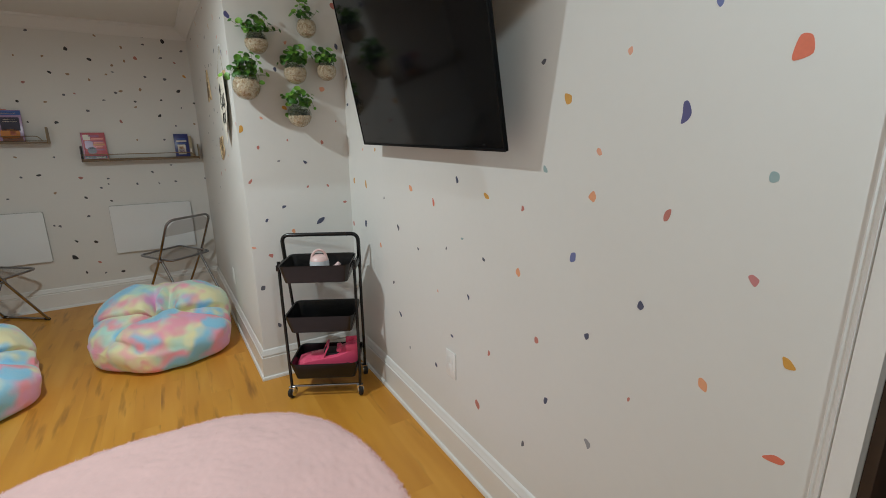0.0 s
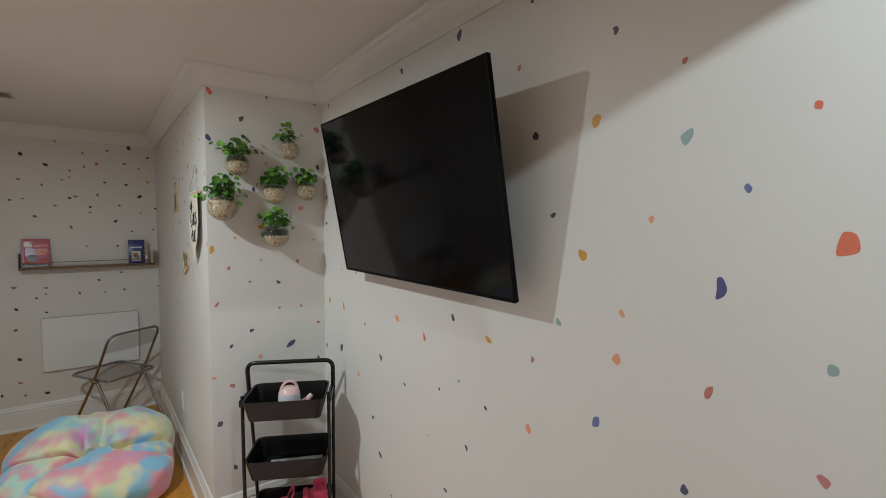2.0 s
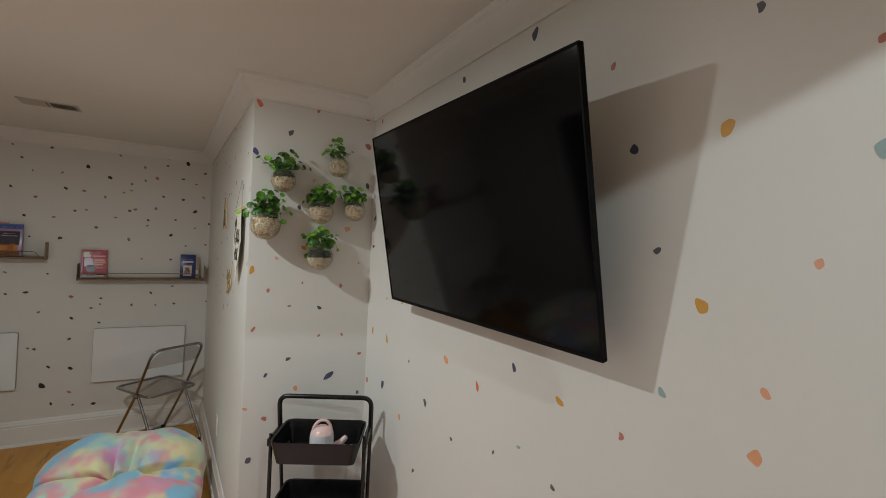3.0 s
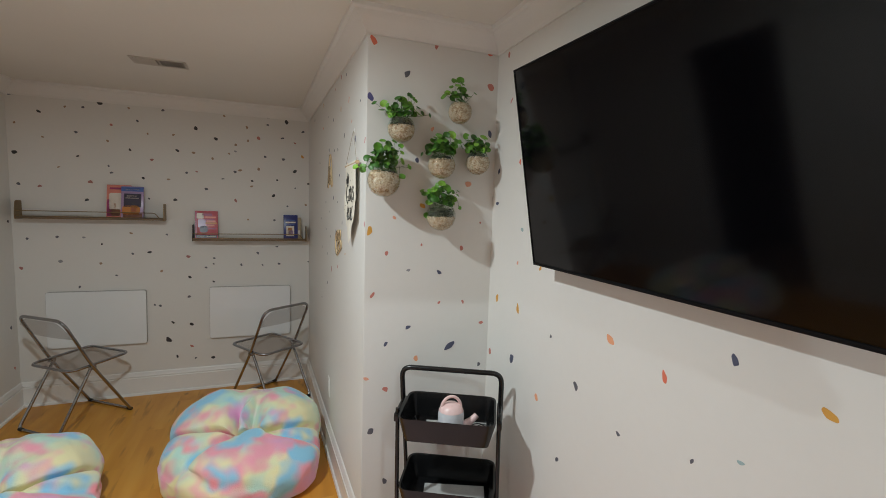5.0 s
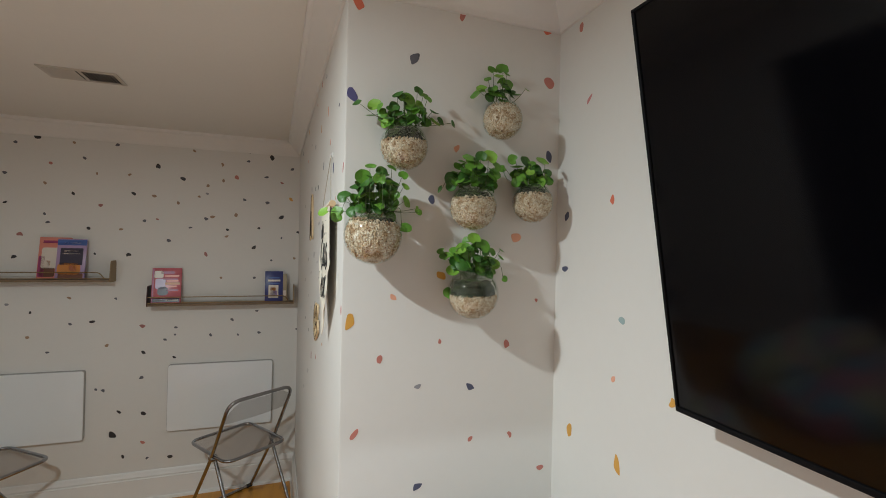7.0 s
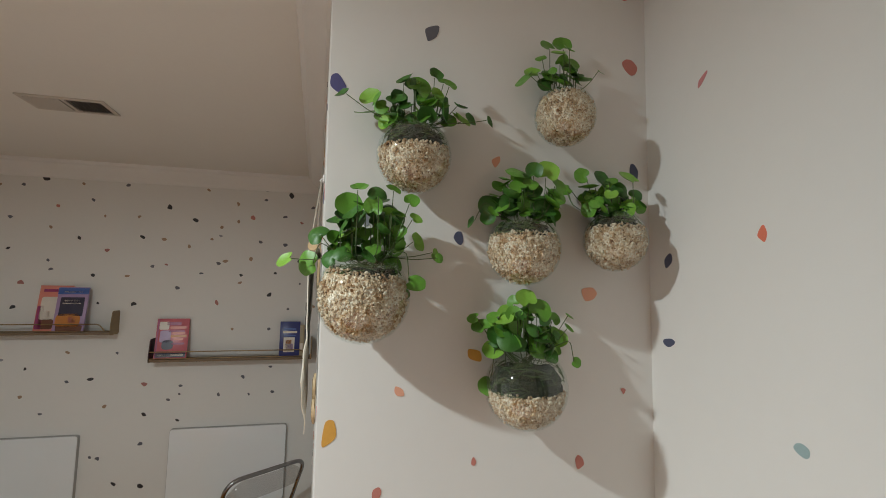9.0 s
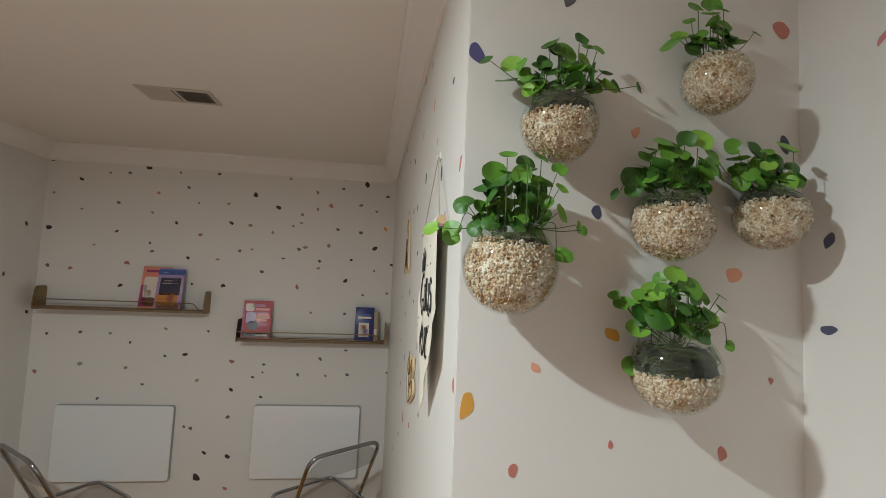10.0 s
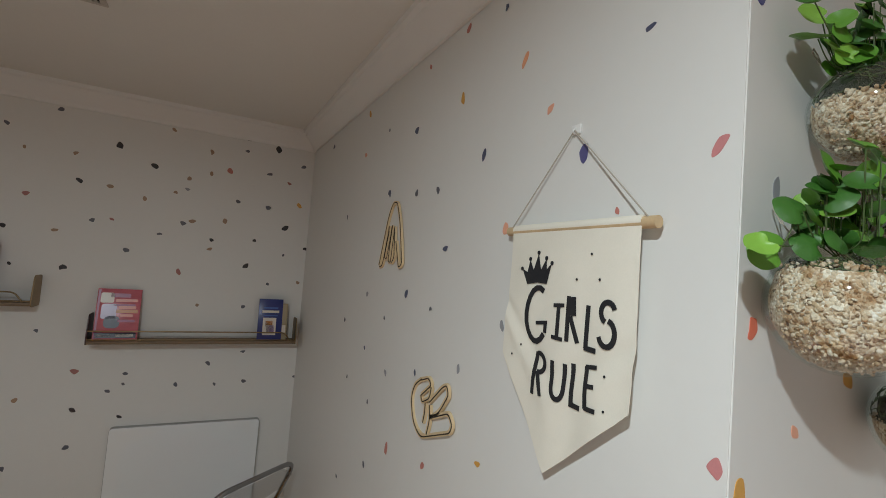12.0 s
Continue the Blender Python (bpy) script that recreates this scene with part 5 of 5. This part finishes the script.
def blob(k):
    """One of the cut-paper outlines, one unit high."""
    r = random.Random(k + 40)
    n = r.choice((5, 6, 6, 7))
    knots = [(math.tau * (i + r.uniform(-0.25, 0.25)) / n, r.uniform(0.60, 1.12)) for i in range(n)]
    pts = [Vector((q * math.cos(a), q * math.sin(a))) for a, q in knots]
    line = []
    for i in range(n):
        a, b, c, d = (pts[(i + o) % n] for o in (-1, 0, 1, 2))
        for t in (0, 0.25, 0.5, 0.75):
            m0, m1 = (c - a) * 0.42, (d - b) * 0.42
            line.append(b * (2 * t ** 3 - 3 * t * t + 1) + m0 * (t ** 3 - 2 * t * t + t) + c * (3 * t * t - 2 * t ** 3) + m1 * (t ** 3 - t * t))
    lo_x, hi_x, lo_y, hi_y = min(p.x for p in line), max(p.x for p in line), min(p.y for p in line), max(p.y for p in line)
    return [((p.x - (lo_x + hi_x) / 2) / (hi_x - lo_x), (p.y - (lo_y + hi_y) / 2) / (hi_y - lo_y)) for p in line]


BLOBS = {}
PLACED = [0]


def sticker(wall, along, z, high, aspect, turn, color):
    """A cut vinyl sticker, 0.6 mm thick, on one of the four walls."""
    k = PLACED[0] * 7 % 17
    PLACED[0] += 1
    if (k, color) not in BLOBS:
        bm = prism(bmesh.new(), blob(k), 1.0)
        me = bpy.data.meshes.new("sticker")
        bm.to_mesh(me)
        bm.free()
        me.materials.append(STICK[color])
        BLOBS[k, color] = me
    ob = new("sticker", BLOBS[k, color])
    flat = Matrix.Rotation(radians(turn), 4, "Z") @ Matrix.Diagonal((high * aspect, high, 0.0007, 1))
    if wall in ("pillar", "far"):
        y, ob.parent = (PIL_Y, wall_pillar) if wall == "pillar" else (FAR_Y, wall_far)
        m = Matrix(((1, 0, 0, along), (0, 0, -1, y), (0, 1, 0, z), (0, 0, 0, 1)))
    else:
        if wall == "west":
            ob.parent = wall_west
            ob.matrix_basis = Matrix(((0, 0, 1, LEFT_X), (1, 0, 0, along), (0, 1, 0, z), (0, 0, 0, 1))) @ flat
            return ob
        x = TV_X if wall == "tv" else PIL_X + (FAR_X - PIL_X) * (along - PIL_Y) / (FAR_Y - PIL_Y)
        ob.parent = wall_tv if wall == "tv" else wall_pillar
        m = Matrix(((0, 0, -1, x), (-1, 0, 0, along), (0, 1, 0, z), (0, 0, 0, 1)))
    ob.matrix_basis = m @ flat


sticker("tv", 2.635, 2.311, 0.025, 0.75, 20, "red")
sticker("tv", 2.594, 2.103, 0.030, 0.32, -50, "pink")
sticker("tv", 2.497, 1.826, 0.025, 0.6, 0, "coral")
sticker("tv", 2.455, 1.536, 0.021, 0.8, 80, "teal")
sticker("tv", 2.480, 1.390, 0.016, 0.85, 0, "peach")
sticker("tv", 2.303, 1.390, 0.021, 0.75, -35, "ochre")
sticker("tv", 2.653, 1.200, 0.038, 0.6, -10, "ochre")
sticker("tv", 2.462, 1.192, 0.046, 0.42, 8, "ochre")
sticker("tv", 2.685, 1.796, 0.029, 0.65, -20, "navy")
sticker("tv", 2.688, 1.646, 0.029, 0.55, 90, "navy")
sticker("tv", 2.495, 0.956, 0.045, 0.65, -20, "navy")
sticker("tv", 2.703, 0.924, 0.032, 0.75, 0, "red")
sticker("tv", 1.891, 1.219, 0.041, 0.6, 45, "orange")
sticker("tv", 2.044, 1.005, 0.034, 0.65, 20, "slate")
sticker("tv", 2.208, 1.139, 0.015, 0.75, -20, "slate")
sticker("tv", 1.676, 1.178, 0.037, 0.42, 15, "coral")
sticker("tv", 1.487, 1.289, 0.028, 0.6, 35, "navy")
sticker("tv", 2.284, 0.864, 0.028, 0.85, 60, "orange")
sticker("tv", 1.451, 2.308, 0.040, 0.65, -35, "navy")
sticker("tv", 1.108, 2.291, 0.017, 0.65, 20, "navy")
sticker("tv", 1.843, 2.289, 0.026, 0.75, 35, "navy")
sticker("tv", 1.158, 2.111, 0.019, 0.75, 0, "red")
sticker("tv", 0.832, 2.112, 0.021, 0.75, 0, "slate")
sticker("tv", 0.663, 1.990, 0.016, 0.75, -35, "red")
sticker("tv", 0.654, 1.826, 0.037, 0.65, -35, "teal")
sticker("tv", 0.427, 1.844, 0.017, 0.85, 35, "coral")
sticker("tv", 0.884, 1.901, 0.035, 0.75, -35, "ochre")
sticker("tv", 1.089, 1.893, 0.025, 0.85, 35, "navy")
sticker("tv", 0.533, 1.704, 0.020, 0.65, 20, "blue")
sticker("tv", 0.730, 1.645, 0.019, 0.75, -20, "peach")
sticker("tv", 0.379, 1.595, 0.045, 0.8, -30, "coral")
sticker("tv", 0.576, 1.499, 0.048, 0.45, 0, "indigo")
sticker("tv", 0.919, 1.553, 0.034, 0.75, 35, "ochre")
sticker("tv", 1.020, 1.661, 0.018, 0.85, -35, "slate")
sticker("tv", 0.800, 1.411, 0.021, 0.75, 60, "peach")
sticker("tv", 0.997, 1.356, 0.024, 0.65, 20, "teal")
sticker("tv", 0.814, 1.293, 0.030, 0.85, 0, "orange")
sticker("tv", 0.392, 1.374, 0.021, 0.85, 20, "teal")
sticker("tv", 0.595, 1.273, 0.031, 0.5, -8, "red")
sticker("tv", 1.093, 1.224, 0.018, 0.85, -20, "red")
sticker("tv", 1.291, 1.244, 0.034, 0.5, 60, "ochre")
sticker("tv", 1.832, 0.936, 0.019, 0.65, 60, "slate")
sticker("tv", 1.573, 0.992, 0.017, 0.55, -20, "slate")
sticker("tv", 1.450, 1.057, 0.018, 0.55, 90, "teal")
sticker("tv", 1.304, 1.004, 0.019, 0.65, 60, "slate")
sticker("tv", 0.869, 1.111, 0.033, 0.65, -20, "blue")
sticker("tv", 1.107, 1.005, 0.031, 0.75, 0, "orange")
sticker("tv", 0.397, 1.169, 0.025, 0.75, 20, "pink")
sticker("tv", 1.406, 0.824, 0.023, 0.55, 35, "navy")
sticker("tv", 0.639, 1.038, 0.024, 0.75, 0, "navy")
sticker("tv", 2.057, 0.526, 0.034, 0.55, 60, "navy")
sticker("tv", 2.128, 0.686, 0.022, 0.75, -20, "slate")
sticker("tv", 1.651, 0.778, 0.013, 0.75, 0, "peach")
sticker("tv", 0.801, 0.891, 0.023, 0.75, -20, "navy")
sticker("tv", 1.006, 0.796, 0.023, 0.85, 20, "red")
sticker("tv", 1.534, 0.603, 0.022, 0.55, 90, "navy")
sticker("tv", 1.265, 0.635, 0.024, 0.65, -20, "red")
sticker("tv", 1.679, 0.396, 0.024, 0.75, 35, "navy")
sticker("tv", 0.318, 1.023, 0.029, 0.6, 40, "ochre")
sticker("tv", 0.466, 0.903, 0.033, 0.65, 35, "orange")
sticker("tv", 0.648, 0.768, 0.014, 0.55, -20, "red")
sticker("tv", 0.952, 0.599, 0.028, 0.55, -20, "navy")
sticker("tv", 1.339, 0.371, 0.042, 0.65, 35, "red")
sticker("tv", 1.954, 0.373, 0.018, 0.75, -20, "grey")
sticker("tv", 1.055, 0.365, 0.027, 0.55, -20, "slate")
sticker("tv", 0.769, 0.552, 0.031, 0.65, 35, "grey")
sticker("tv", 0.312, 0.814, 0.041, 0.42, 105, "coral")
sticker("pillar", 0.347, 2.314, 0.040, 0.6, 45, "coral")
sticker("pillar", 0.632, 2.332, 0.031, 0.55, 0, "red")
sticker("pillar", 0.895, 2.338, 0.033, 0.65, 60, "coral")
sticker("pillar", 0.498, 2.196, 0.036, 0.65, -35, "slate")
sticker("pillar", 0.906, 2.188, 0.036, 0.8, 60, "red")
sticker("pillar", 0.392, 1.855, 0.030, 0.5, 10, "grey")
sticker("pillar", 0.356, 1.691, 0.026, 0.7, -20, "coral")
sticker("pillar", 0.338, 2.079, 0.037, 0.65, 25, "indigo")
sticker("pillar", 0.622, 1.971, 0.022, 0.65, -35, "peach")
sticker("pillar", 0.911, 1.972, 0.036, 0.55, 20, "navy")
sticker("pillar", 0.553, 1.827, 0.024, 0.75, 0, "navy")
sticker("pillar", 0.809, 1.732, 0.032, 0.8, 90, "peach")
sticker("pillar", 0.585, 1.625, 0.030, 0.65, 60, "ochre")
sticker("pillar", 0.454, 1.568, 0.021, 0.65, 35, "peach")
sticker("pillar", 0.344, 1.507, 0.043, 0.55, -20, "ochre")
sticker("pillar", 0.879, 1.553, 0.011, 0.85, 35, "red")
sticker("pillar", 0.585, 1.447, 0.014, 0.65, 0, "red")
sticker("pillar", 0.784, 1.431, 0.022, 0.85, 35, "red")
sticker("pillar", 0.422, 1.408, 0.020, 0.85, 20, "red")
sticker("pillar", 0.525, 1.330, 0.019, 0.65, 90, "grey")
sticker("pillar", 0.675, 1.317, 0.028, 0.6, 55, "navy")
sticker("pillar", 0.361, 1.222, 0.031, 0.42, -35, "red")
sticker("pillar", 0.679, 1.173, 0.016, 0.75, -20, "red")
sticker("pillar", 0.801, 1.171, 0.019, 0.65, 20, "red")
sticker("pillar", 0.903, 1.062, 0.023, 0.65, 90, "red")
sticker("pillar", 0.530, 1.065, 0.027, 0.6, -70, "navy")
sticker("pillar", 0.739, 0.959, 0.063, 0.45, -50, "navy")
sticker("pillar", 0.571, 0.912, 0.028, 0.75, 0, "orange")
sticker("pillar", 0.425, 0.993, 0.025, 0.55, -35, "navy")
sticker("pillar", 0.363, 0.588, 0.032, 0.85, -35, "slate")
sticker("pillar", 0.338, 0.839, 0.027, 0.55, 60, "peach")
sticker("pillar", 0.429, 0.780, 0.028, 0.85, 35, "red")
sticker("pillar", 0.901, 0.852, 0.020, 0.85, 0, "slate")
sticker("pillar", 0.433, 0.335, 0.032, 0.65, 20, "slate")
sticker("side", 2.864, 2.089, 0.017, 0.5, -65, "navy")
sticker("side", 3.143, 2.148, 0.033, 0.42, -20, "orange")
sticker("side", 3.376, 2.144, 0.032, 0.5, 0, "ochre")
sticker("side", 3.061, 2.029, 0.022, 0.6, -45, "peach")
sticker("side", 3.372, 2.315, 0.024, 0.65, -35, "red")
sticker("side", 3.571, 2.293, 0.016, 0.75, 60, "red")
sticker("side", 3.218, 2.291, 0.014, 0.85, -20, "navy")
sticker("side", 4.075, 2.296, 0.034, 0.55, 35, "ochre")
sticker("side", 3.632, 2.126, 0.026, 0.75, 90, "navy")
sticker("side", 3.265, 1.985, 0.029, 0.5, -10, "navy")
sticker("side", 2.975, 1.932, 0.032, 0.6, -12, "indigo")
sticker("side", 2.762, 1.900, 0.030, 0.4, -35, "pink")
sticker("side", 3.855, 2.182, 0.015, 0.75, 90, "grey")
sticker("side", 4.086, 2.142, 0.030, 0.55, 60, "peach")
sticker("side", 4.584, 2.278, 0.032, 0.65, 90, "navy")
sticker("side", 3.806, 1.965, 0.025, 0.85, 60, "navy")
sticker("side", 3.597, 1.941, 0.021, 0.85, -35, "slate")
sticker("side", 3.470, 1.933, 0.020, 0.85, 60, "slate")
sticker("side", 4.260, 1.917, 0.019, 0.65, 35, "slate")
sticker("side", 3.407, 1.783, 0.025, 0.55, 90, "navy")
sticker("side", 2.903, 1.834, 0.012, 0.65, 20, "red")
sticker("side", 3.168, 1.821, 0.024, 0.75, 0, "peach")
sticker("side", 3.614, 1.657, 0.024, 0.85, 0, "navy")
sticker("side", 3.459, 1.632, 0.013, 0.85, 90, "slate")
sticker("side", 3.158, 1.633, 0.022, 0.55, 20, "grey")
sticker("side", 3.764, 1.570, 0.014, 0.65, 20, "slate")
sticker("side", 3.920, 1.449, 0.017, 0.75, 60, "navy")
sticker("side", 3.938, 1.629, 0.021, 0.85, 90, "grey")
sticker("side", 4.174, 1.510, 0.018, 0.85, -35, "slate")
sticker("side", 3.305, 1.518, 0.022, 0.55, 0, "grey")
sticker("side", 3.519, 1.460, 0.018, 0.55, 0, "navy")
sticker("side", 3.718, 1.413, 0.022, 0.75, 35, "grey")
sticker("side", 4.083, 1.313, 0.017, 0.65, -35, "slate")
sticker("side", 3.849, 1.290, 0.015, 0.75, 0, "slate")
sticker("side", 3.667, 1.212, 0.036, 0.55, 0, "red")
sticker("side", 3.438, 1.255, 0.021, 0.75, -20, "red")
sticker("side", 3.207, 1.354, 0.020, 0.55, 90, "ochre")
sticker("side", 2.750, 1.536, 0.024, 0.75, 0, "pink")
sticker("side", 3.837, 1.096, 0.022, 0.65, 35, "slate")
sticker("side", 4.107, 0.943, 0.017, 0.75, 90, "slate")
sticker("far", -1.800, 2.344, 0.039, 0.85, 90, "navy")
sticker("far", -1.643, 2.229, 0.030, 0.55, 60, "dark")
sticker("far", -1.425, 2.098, 0.024, 0.75, 70, "slate")
sticker("far", -1.268, 2.335, 0.045, 0.85, 60, "dark")
sticker("far", -1.627, 2.046, 0.020, 0.55, 60, "tan")
sticker("far", -1.796, 1.923, 0.034, 0.75, 90, "dark")
sticker("far", -1.199, 2.174, 0.021, 0.85, 60, "red")
sticker("far", -1.082, 1.992, 0.025, 0.65, 20, "dark")
sticker("far", -1.208, 1.808, 0.025, 0.65, 90, "slate")
sticker("far", -1.346, 1.731, 0.032, 0.75, 90, "rose")
sticker("far", -0.852, 2.319, 0.025, 0.75, 110, "slate")
sticker("far", -0.758, 2.010, 0.029, 0.65, 70, "dark")
sticker("far", -0.823, 1.776, 0.026, 0.55, 110, "tan")
sticker("far", -0.937, 1.925, 0.025, 0.85, 70, "rose")
sticker("far", -0.623, 2.199, 0.034, 0.85, 20, "dark")
sticker("far", -0.476, 2.127, 0.034, 0.65, 70, "dark")
sticker("far", -0.641, 2.001, 0.026, 0.75, 110, "tan")
sticker("far", -0.426, 1.800, 0.023, 0.55, 90, "slate")
sticker("far", -0.553, 1.709, 0.027, 0.75, 70, "slate")
sticker("far", -0.334, 1.863, 0.027, 0.75, 60, "slate")
sticker("far", -0.147, 1.896, 0.028, 0.85, 20, "tan")
sticker("far", -0.147, 2.158, 0.031, 0.85, 20, "red")
sticker("far", 0.055, 1.992, 0.028, 0.75, 90, "slate")
sticker("far", 0.081, 2.315, 0.039, 0.75, 20, "dark")
sticker("far", 0.150, 1.893, 0.040, 0.65, 110, "dark")
sticker("far", -0.073, 2.342, 0.031, 0.65, 70, "slate")
sticker("far", -0.236, 2.241, 0.027, 0.65, 20, "tan")
sticker("far", 0.217, 2.243, 0.028, 0.65, 110, "slate")
sticker("far", 0.046, 2.173, 0.028, 0.55, 110, "slate")
sticker("far", 0.214, 2.025, 0.032, 0.65, 60, "ochre")
sticker("far", -0.029, 1.673, 0.032, 0.75, 110, "dark")
sticker("far", -0.204, 1.746, 0.028, 0.55, 110, "tan")
sticker("far", -1.093, 1.336, 0.025, 0.55, 70, "tan")
sticker("far", -0.970, 1.182, 0.033, 0.55, 110, "dark")
sticker("far", -0.779, 1.612, 0.029, 0.85, 90, "dark")
sticker("far", -0.331, 1.621, 0.034, 0.55, 20, "rose")
sticker("far", -0.696, 1.144, 0.034, 0.65, 70, "rose")
sticker("far", -0.686, 0.971, 0.030, 0.65, 60, "dark")
sticker("far", -0.889, 1.026, 0.023, 0.85, 110, "tan")
sticker("far", -1.300, 1.096, 0.021, 0.85, 90, "tan")
sticker("far", -1.555, 1.117, 0.031, 0.75, 90, "grey")
sticker("far", -1.569, 1.304, 0.024, 0.75, 90, "slate")
sticker("far", -1.793, 1.068, 0.027, 0.85, 20, "rose")
sticker("far", -0.905, 0.739, 0.023, 0.85, 60, "slate")
sticker("far", -0.696, 0.806, 0.027, 0.75, 110, "slate")
sticker("far", -0.818, 0.592, 0.030, 0.55, 60, "dark")
sticker("far", -0.679, 0.569, 0.031, 0.85, 90, "dark")
sticker("far", -0.852, 0.448, 0.050, 0.75, 20, "dark")
sticker("far", -0.682, 0.378, 0.034, 0.55, 60, "red")
sticker("far", -0.791, 0.299, 0.027, 0.55, 20, "dark")
sticker("far", -0.522, 0.264, 0.031, 0.75, 110, "dark")
sticker("far", -0.654, 0.272, 0.019, 0.85, 110, "slate")
sticker("far", -0.508, 0.928, 0.024, 0.55, 60, "dark")
sticker("far", -0.002, 1.226, 0.024, 0.55, 90, "slate")
sticker("far", 0.271, 1.087, 0.024, 0.55, 90, "slate")
sticker("far", 0.016, 1.072, 0.024, 0.75, 60, "slate")
sticker("far", -0.292, 1.068, 0.024, 0.65, 20, "slate")
sticker("far", -0.564, 1.050, 0.023, 0.65, 70, "slate")
sticker("far", -1.420, 1.920, 0.024, 0.55, 110, "dark")
sticker("far", -1.539, 1.832, 0.020, 0.55, 110, "tan")
sticker("far", -1.659, 1.685, 0.027, 0.65, 110, "rose")
sticker("far", -1.375, 2.288, 0.021, 0.85, 90, "slate")
sticker("far", -1.027, 2.219, 0.022, 0.75, 70, "slate")
sticker("far", -0.410, 2.319, 0.023, 0.65, 70, "tan")
sticker("far", -0.329, 2.035, 0.023, 0.65, 60, "grey")
sticker("far", -0.694, 1.835, 0.023, 0.85, 110, "slate")
sticker("far", -0.999, 1.777, 0.022, 0.85, 70, "dark")
sticker("far", 0.106, 1.400, 0.024, 0.75, 90, "slate")
sticker("far", 0.266, 1.789, 0.024, 0.75, 60, "dark")
sticker("far", -0.095, 2.005, 0.024, 0.75, 60, "slate")
sticker("far", 0.149, 2.139, 0.024, 0.55, 60, "rose")
sticker("far", -1.085, 1.171, 0.022, 0.75, 70, "slate")
sticker("far", -1.403, 1.300, 0.021, 0.75, 70, "grey")
sticker("far", -1.199, 0.999, 0.022, 0.55, 90, "slate")
sticker("far", -0.621, 1.849, 0.020, 0.55, 70, "rose")
sticker("far", -0.294, 1.878, 0.034, 0.55, 90, "tan")
sticker("far", -0.120, 1.063, 0.019, 0.65, 20, "slate")
sticker("far", -0.845, 1.328, 0.017, 0.85, 60, "slate")
sticker("far", -1.782, 1.696, 0.020, 1.3, -30, "slate")
sticker("far", -1.227, 2.049, 0.020, 0.8, 60, "tan")
sticker("far", -0.959, 2.126, 0.016, 0.8, 30, "tan")
sticker("far", -0.782, 2.132, 0.016, 1.3, 60, "tan")
sticker("far", -0.074, 2.277, 0.016, 1.5, 0, "slate")
sticker("far", -0.325, 2.090, 0.020, 1, 0, "tan")
sticker("far", -0.502, 1.963, 0.020, 1, 60, "tan")
sticker("far", 0.002, 1.810, 0.018, 1, 60, "dark")
sticker("far", -0.963, 1.615, 0.016, 0.8, 30, "dark")
sticker("far", -1.375, 1.591, 0.020, 1.5, 30, "dark")
sticker("far", 0.153, 1.745, 0.016, 0.8, 0, "slate")
sticker("far", 0.087, 1.584, 0.016, 1, 30, "slate")
sticker("far", 0.242, 1.601, 0.016, 1.3, -30, "tan")
sticker("far", -0.234, 1.461, 0.016, 1, 30, "tan")
sticker("far", -0.022, 1.460, 0.020, 1, 60, "slate")
sticker("far", -1.288, 1.248, 0.018, 0.8, -30, "dark")
sticker("far", -1.749, 1.291, 0.018, 1, 30, "slate")
sticker("far", -1.787, 2.137, 0.018, 0.8, -30, "tan")
sticker("far", -1.485, 2.281, 0.018, 0.8, -30, "tan")
sticker("far", -0.502, 1.128, 0.016, 1.3, -30, "slate")
sticker("far", -0.159, 1.170, 0.018, 1.5, -30, "slate")
sticker("far", -1.443, 0.913, 0.016, 1.5, 60, "slate")

sticker("far", -1.081, 2.312, 0.018, 0.8, 60, "tan")
sticker("far", -0.230, 2.130, 0.022, 0.8, 30, "tan")
sticker("far", -0.377, 2.012, 0.018, 0.9, 60, "tan")
sticker("far", -1.226, 1.858, 0.018, 0.8, 20, "slate")
sticker("far", -0.201, 1.793, 0.022, 0.75, 60, "dark")
sticker("far", -0.506, 1.080, 0.016, 0.8, 60, "slate")
sticker("far", -0.944, 0.747, 0.018, 0.8, 30, "slate")
sticker("west", 4.93, 0.640, 0.030, 0.75, 20, "slate")
sticker("west", 4.97, 1.420, 0.026, 0.75, 60, "dark")
sticker("west", 4.90, 1.930, 0.030, 0.65, 20, "dark")
sticker("west", 4.80, 1.120, 0.026, 0.75, 90, "tan")
sticker("west", 4.95, 0.330, 0.026, 0.75, 40, "red")
sticker("west", 4.78, 1.640, 0.026, 0.75, 0, "slate")

# ---- floor planks ----
PW, PL = 0.127, 1.22
plank = boxes(((0.0, 0.0, -0.010), (PW - 0.0, PL - 0.0, 0)))
bmesh.ops.bevel(plank, geom=[e for e in plank.edges if all(v.co.z > -0.001 for v in e.verts)], offset=0.0002, segments=1, affect="EDGES")
plank_mesh = bpy.data.meshes.new("plank")
plank.to_mesh(plank_mesh)
plank.free()
plank_mesh.materials.append(FLOOR)
for i in range(23):
    for j in range(7):
        y = BACK_Y - 0.9 + (i * 0.47 % PL) + j * PL
        start, end = max(y, BACK_Y - 0.05), min(y + PL, FAR_Y + 0.05)
        if end - start < 0.05:
            continue
        ob = new("plank", plank_mesh)
        ob.parent = floor
        ob.location = (LEFT_X - 0.06 + i * PW, start, 0)
        ob.scale.y = (end - start) / PL
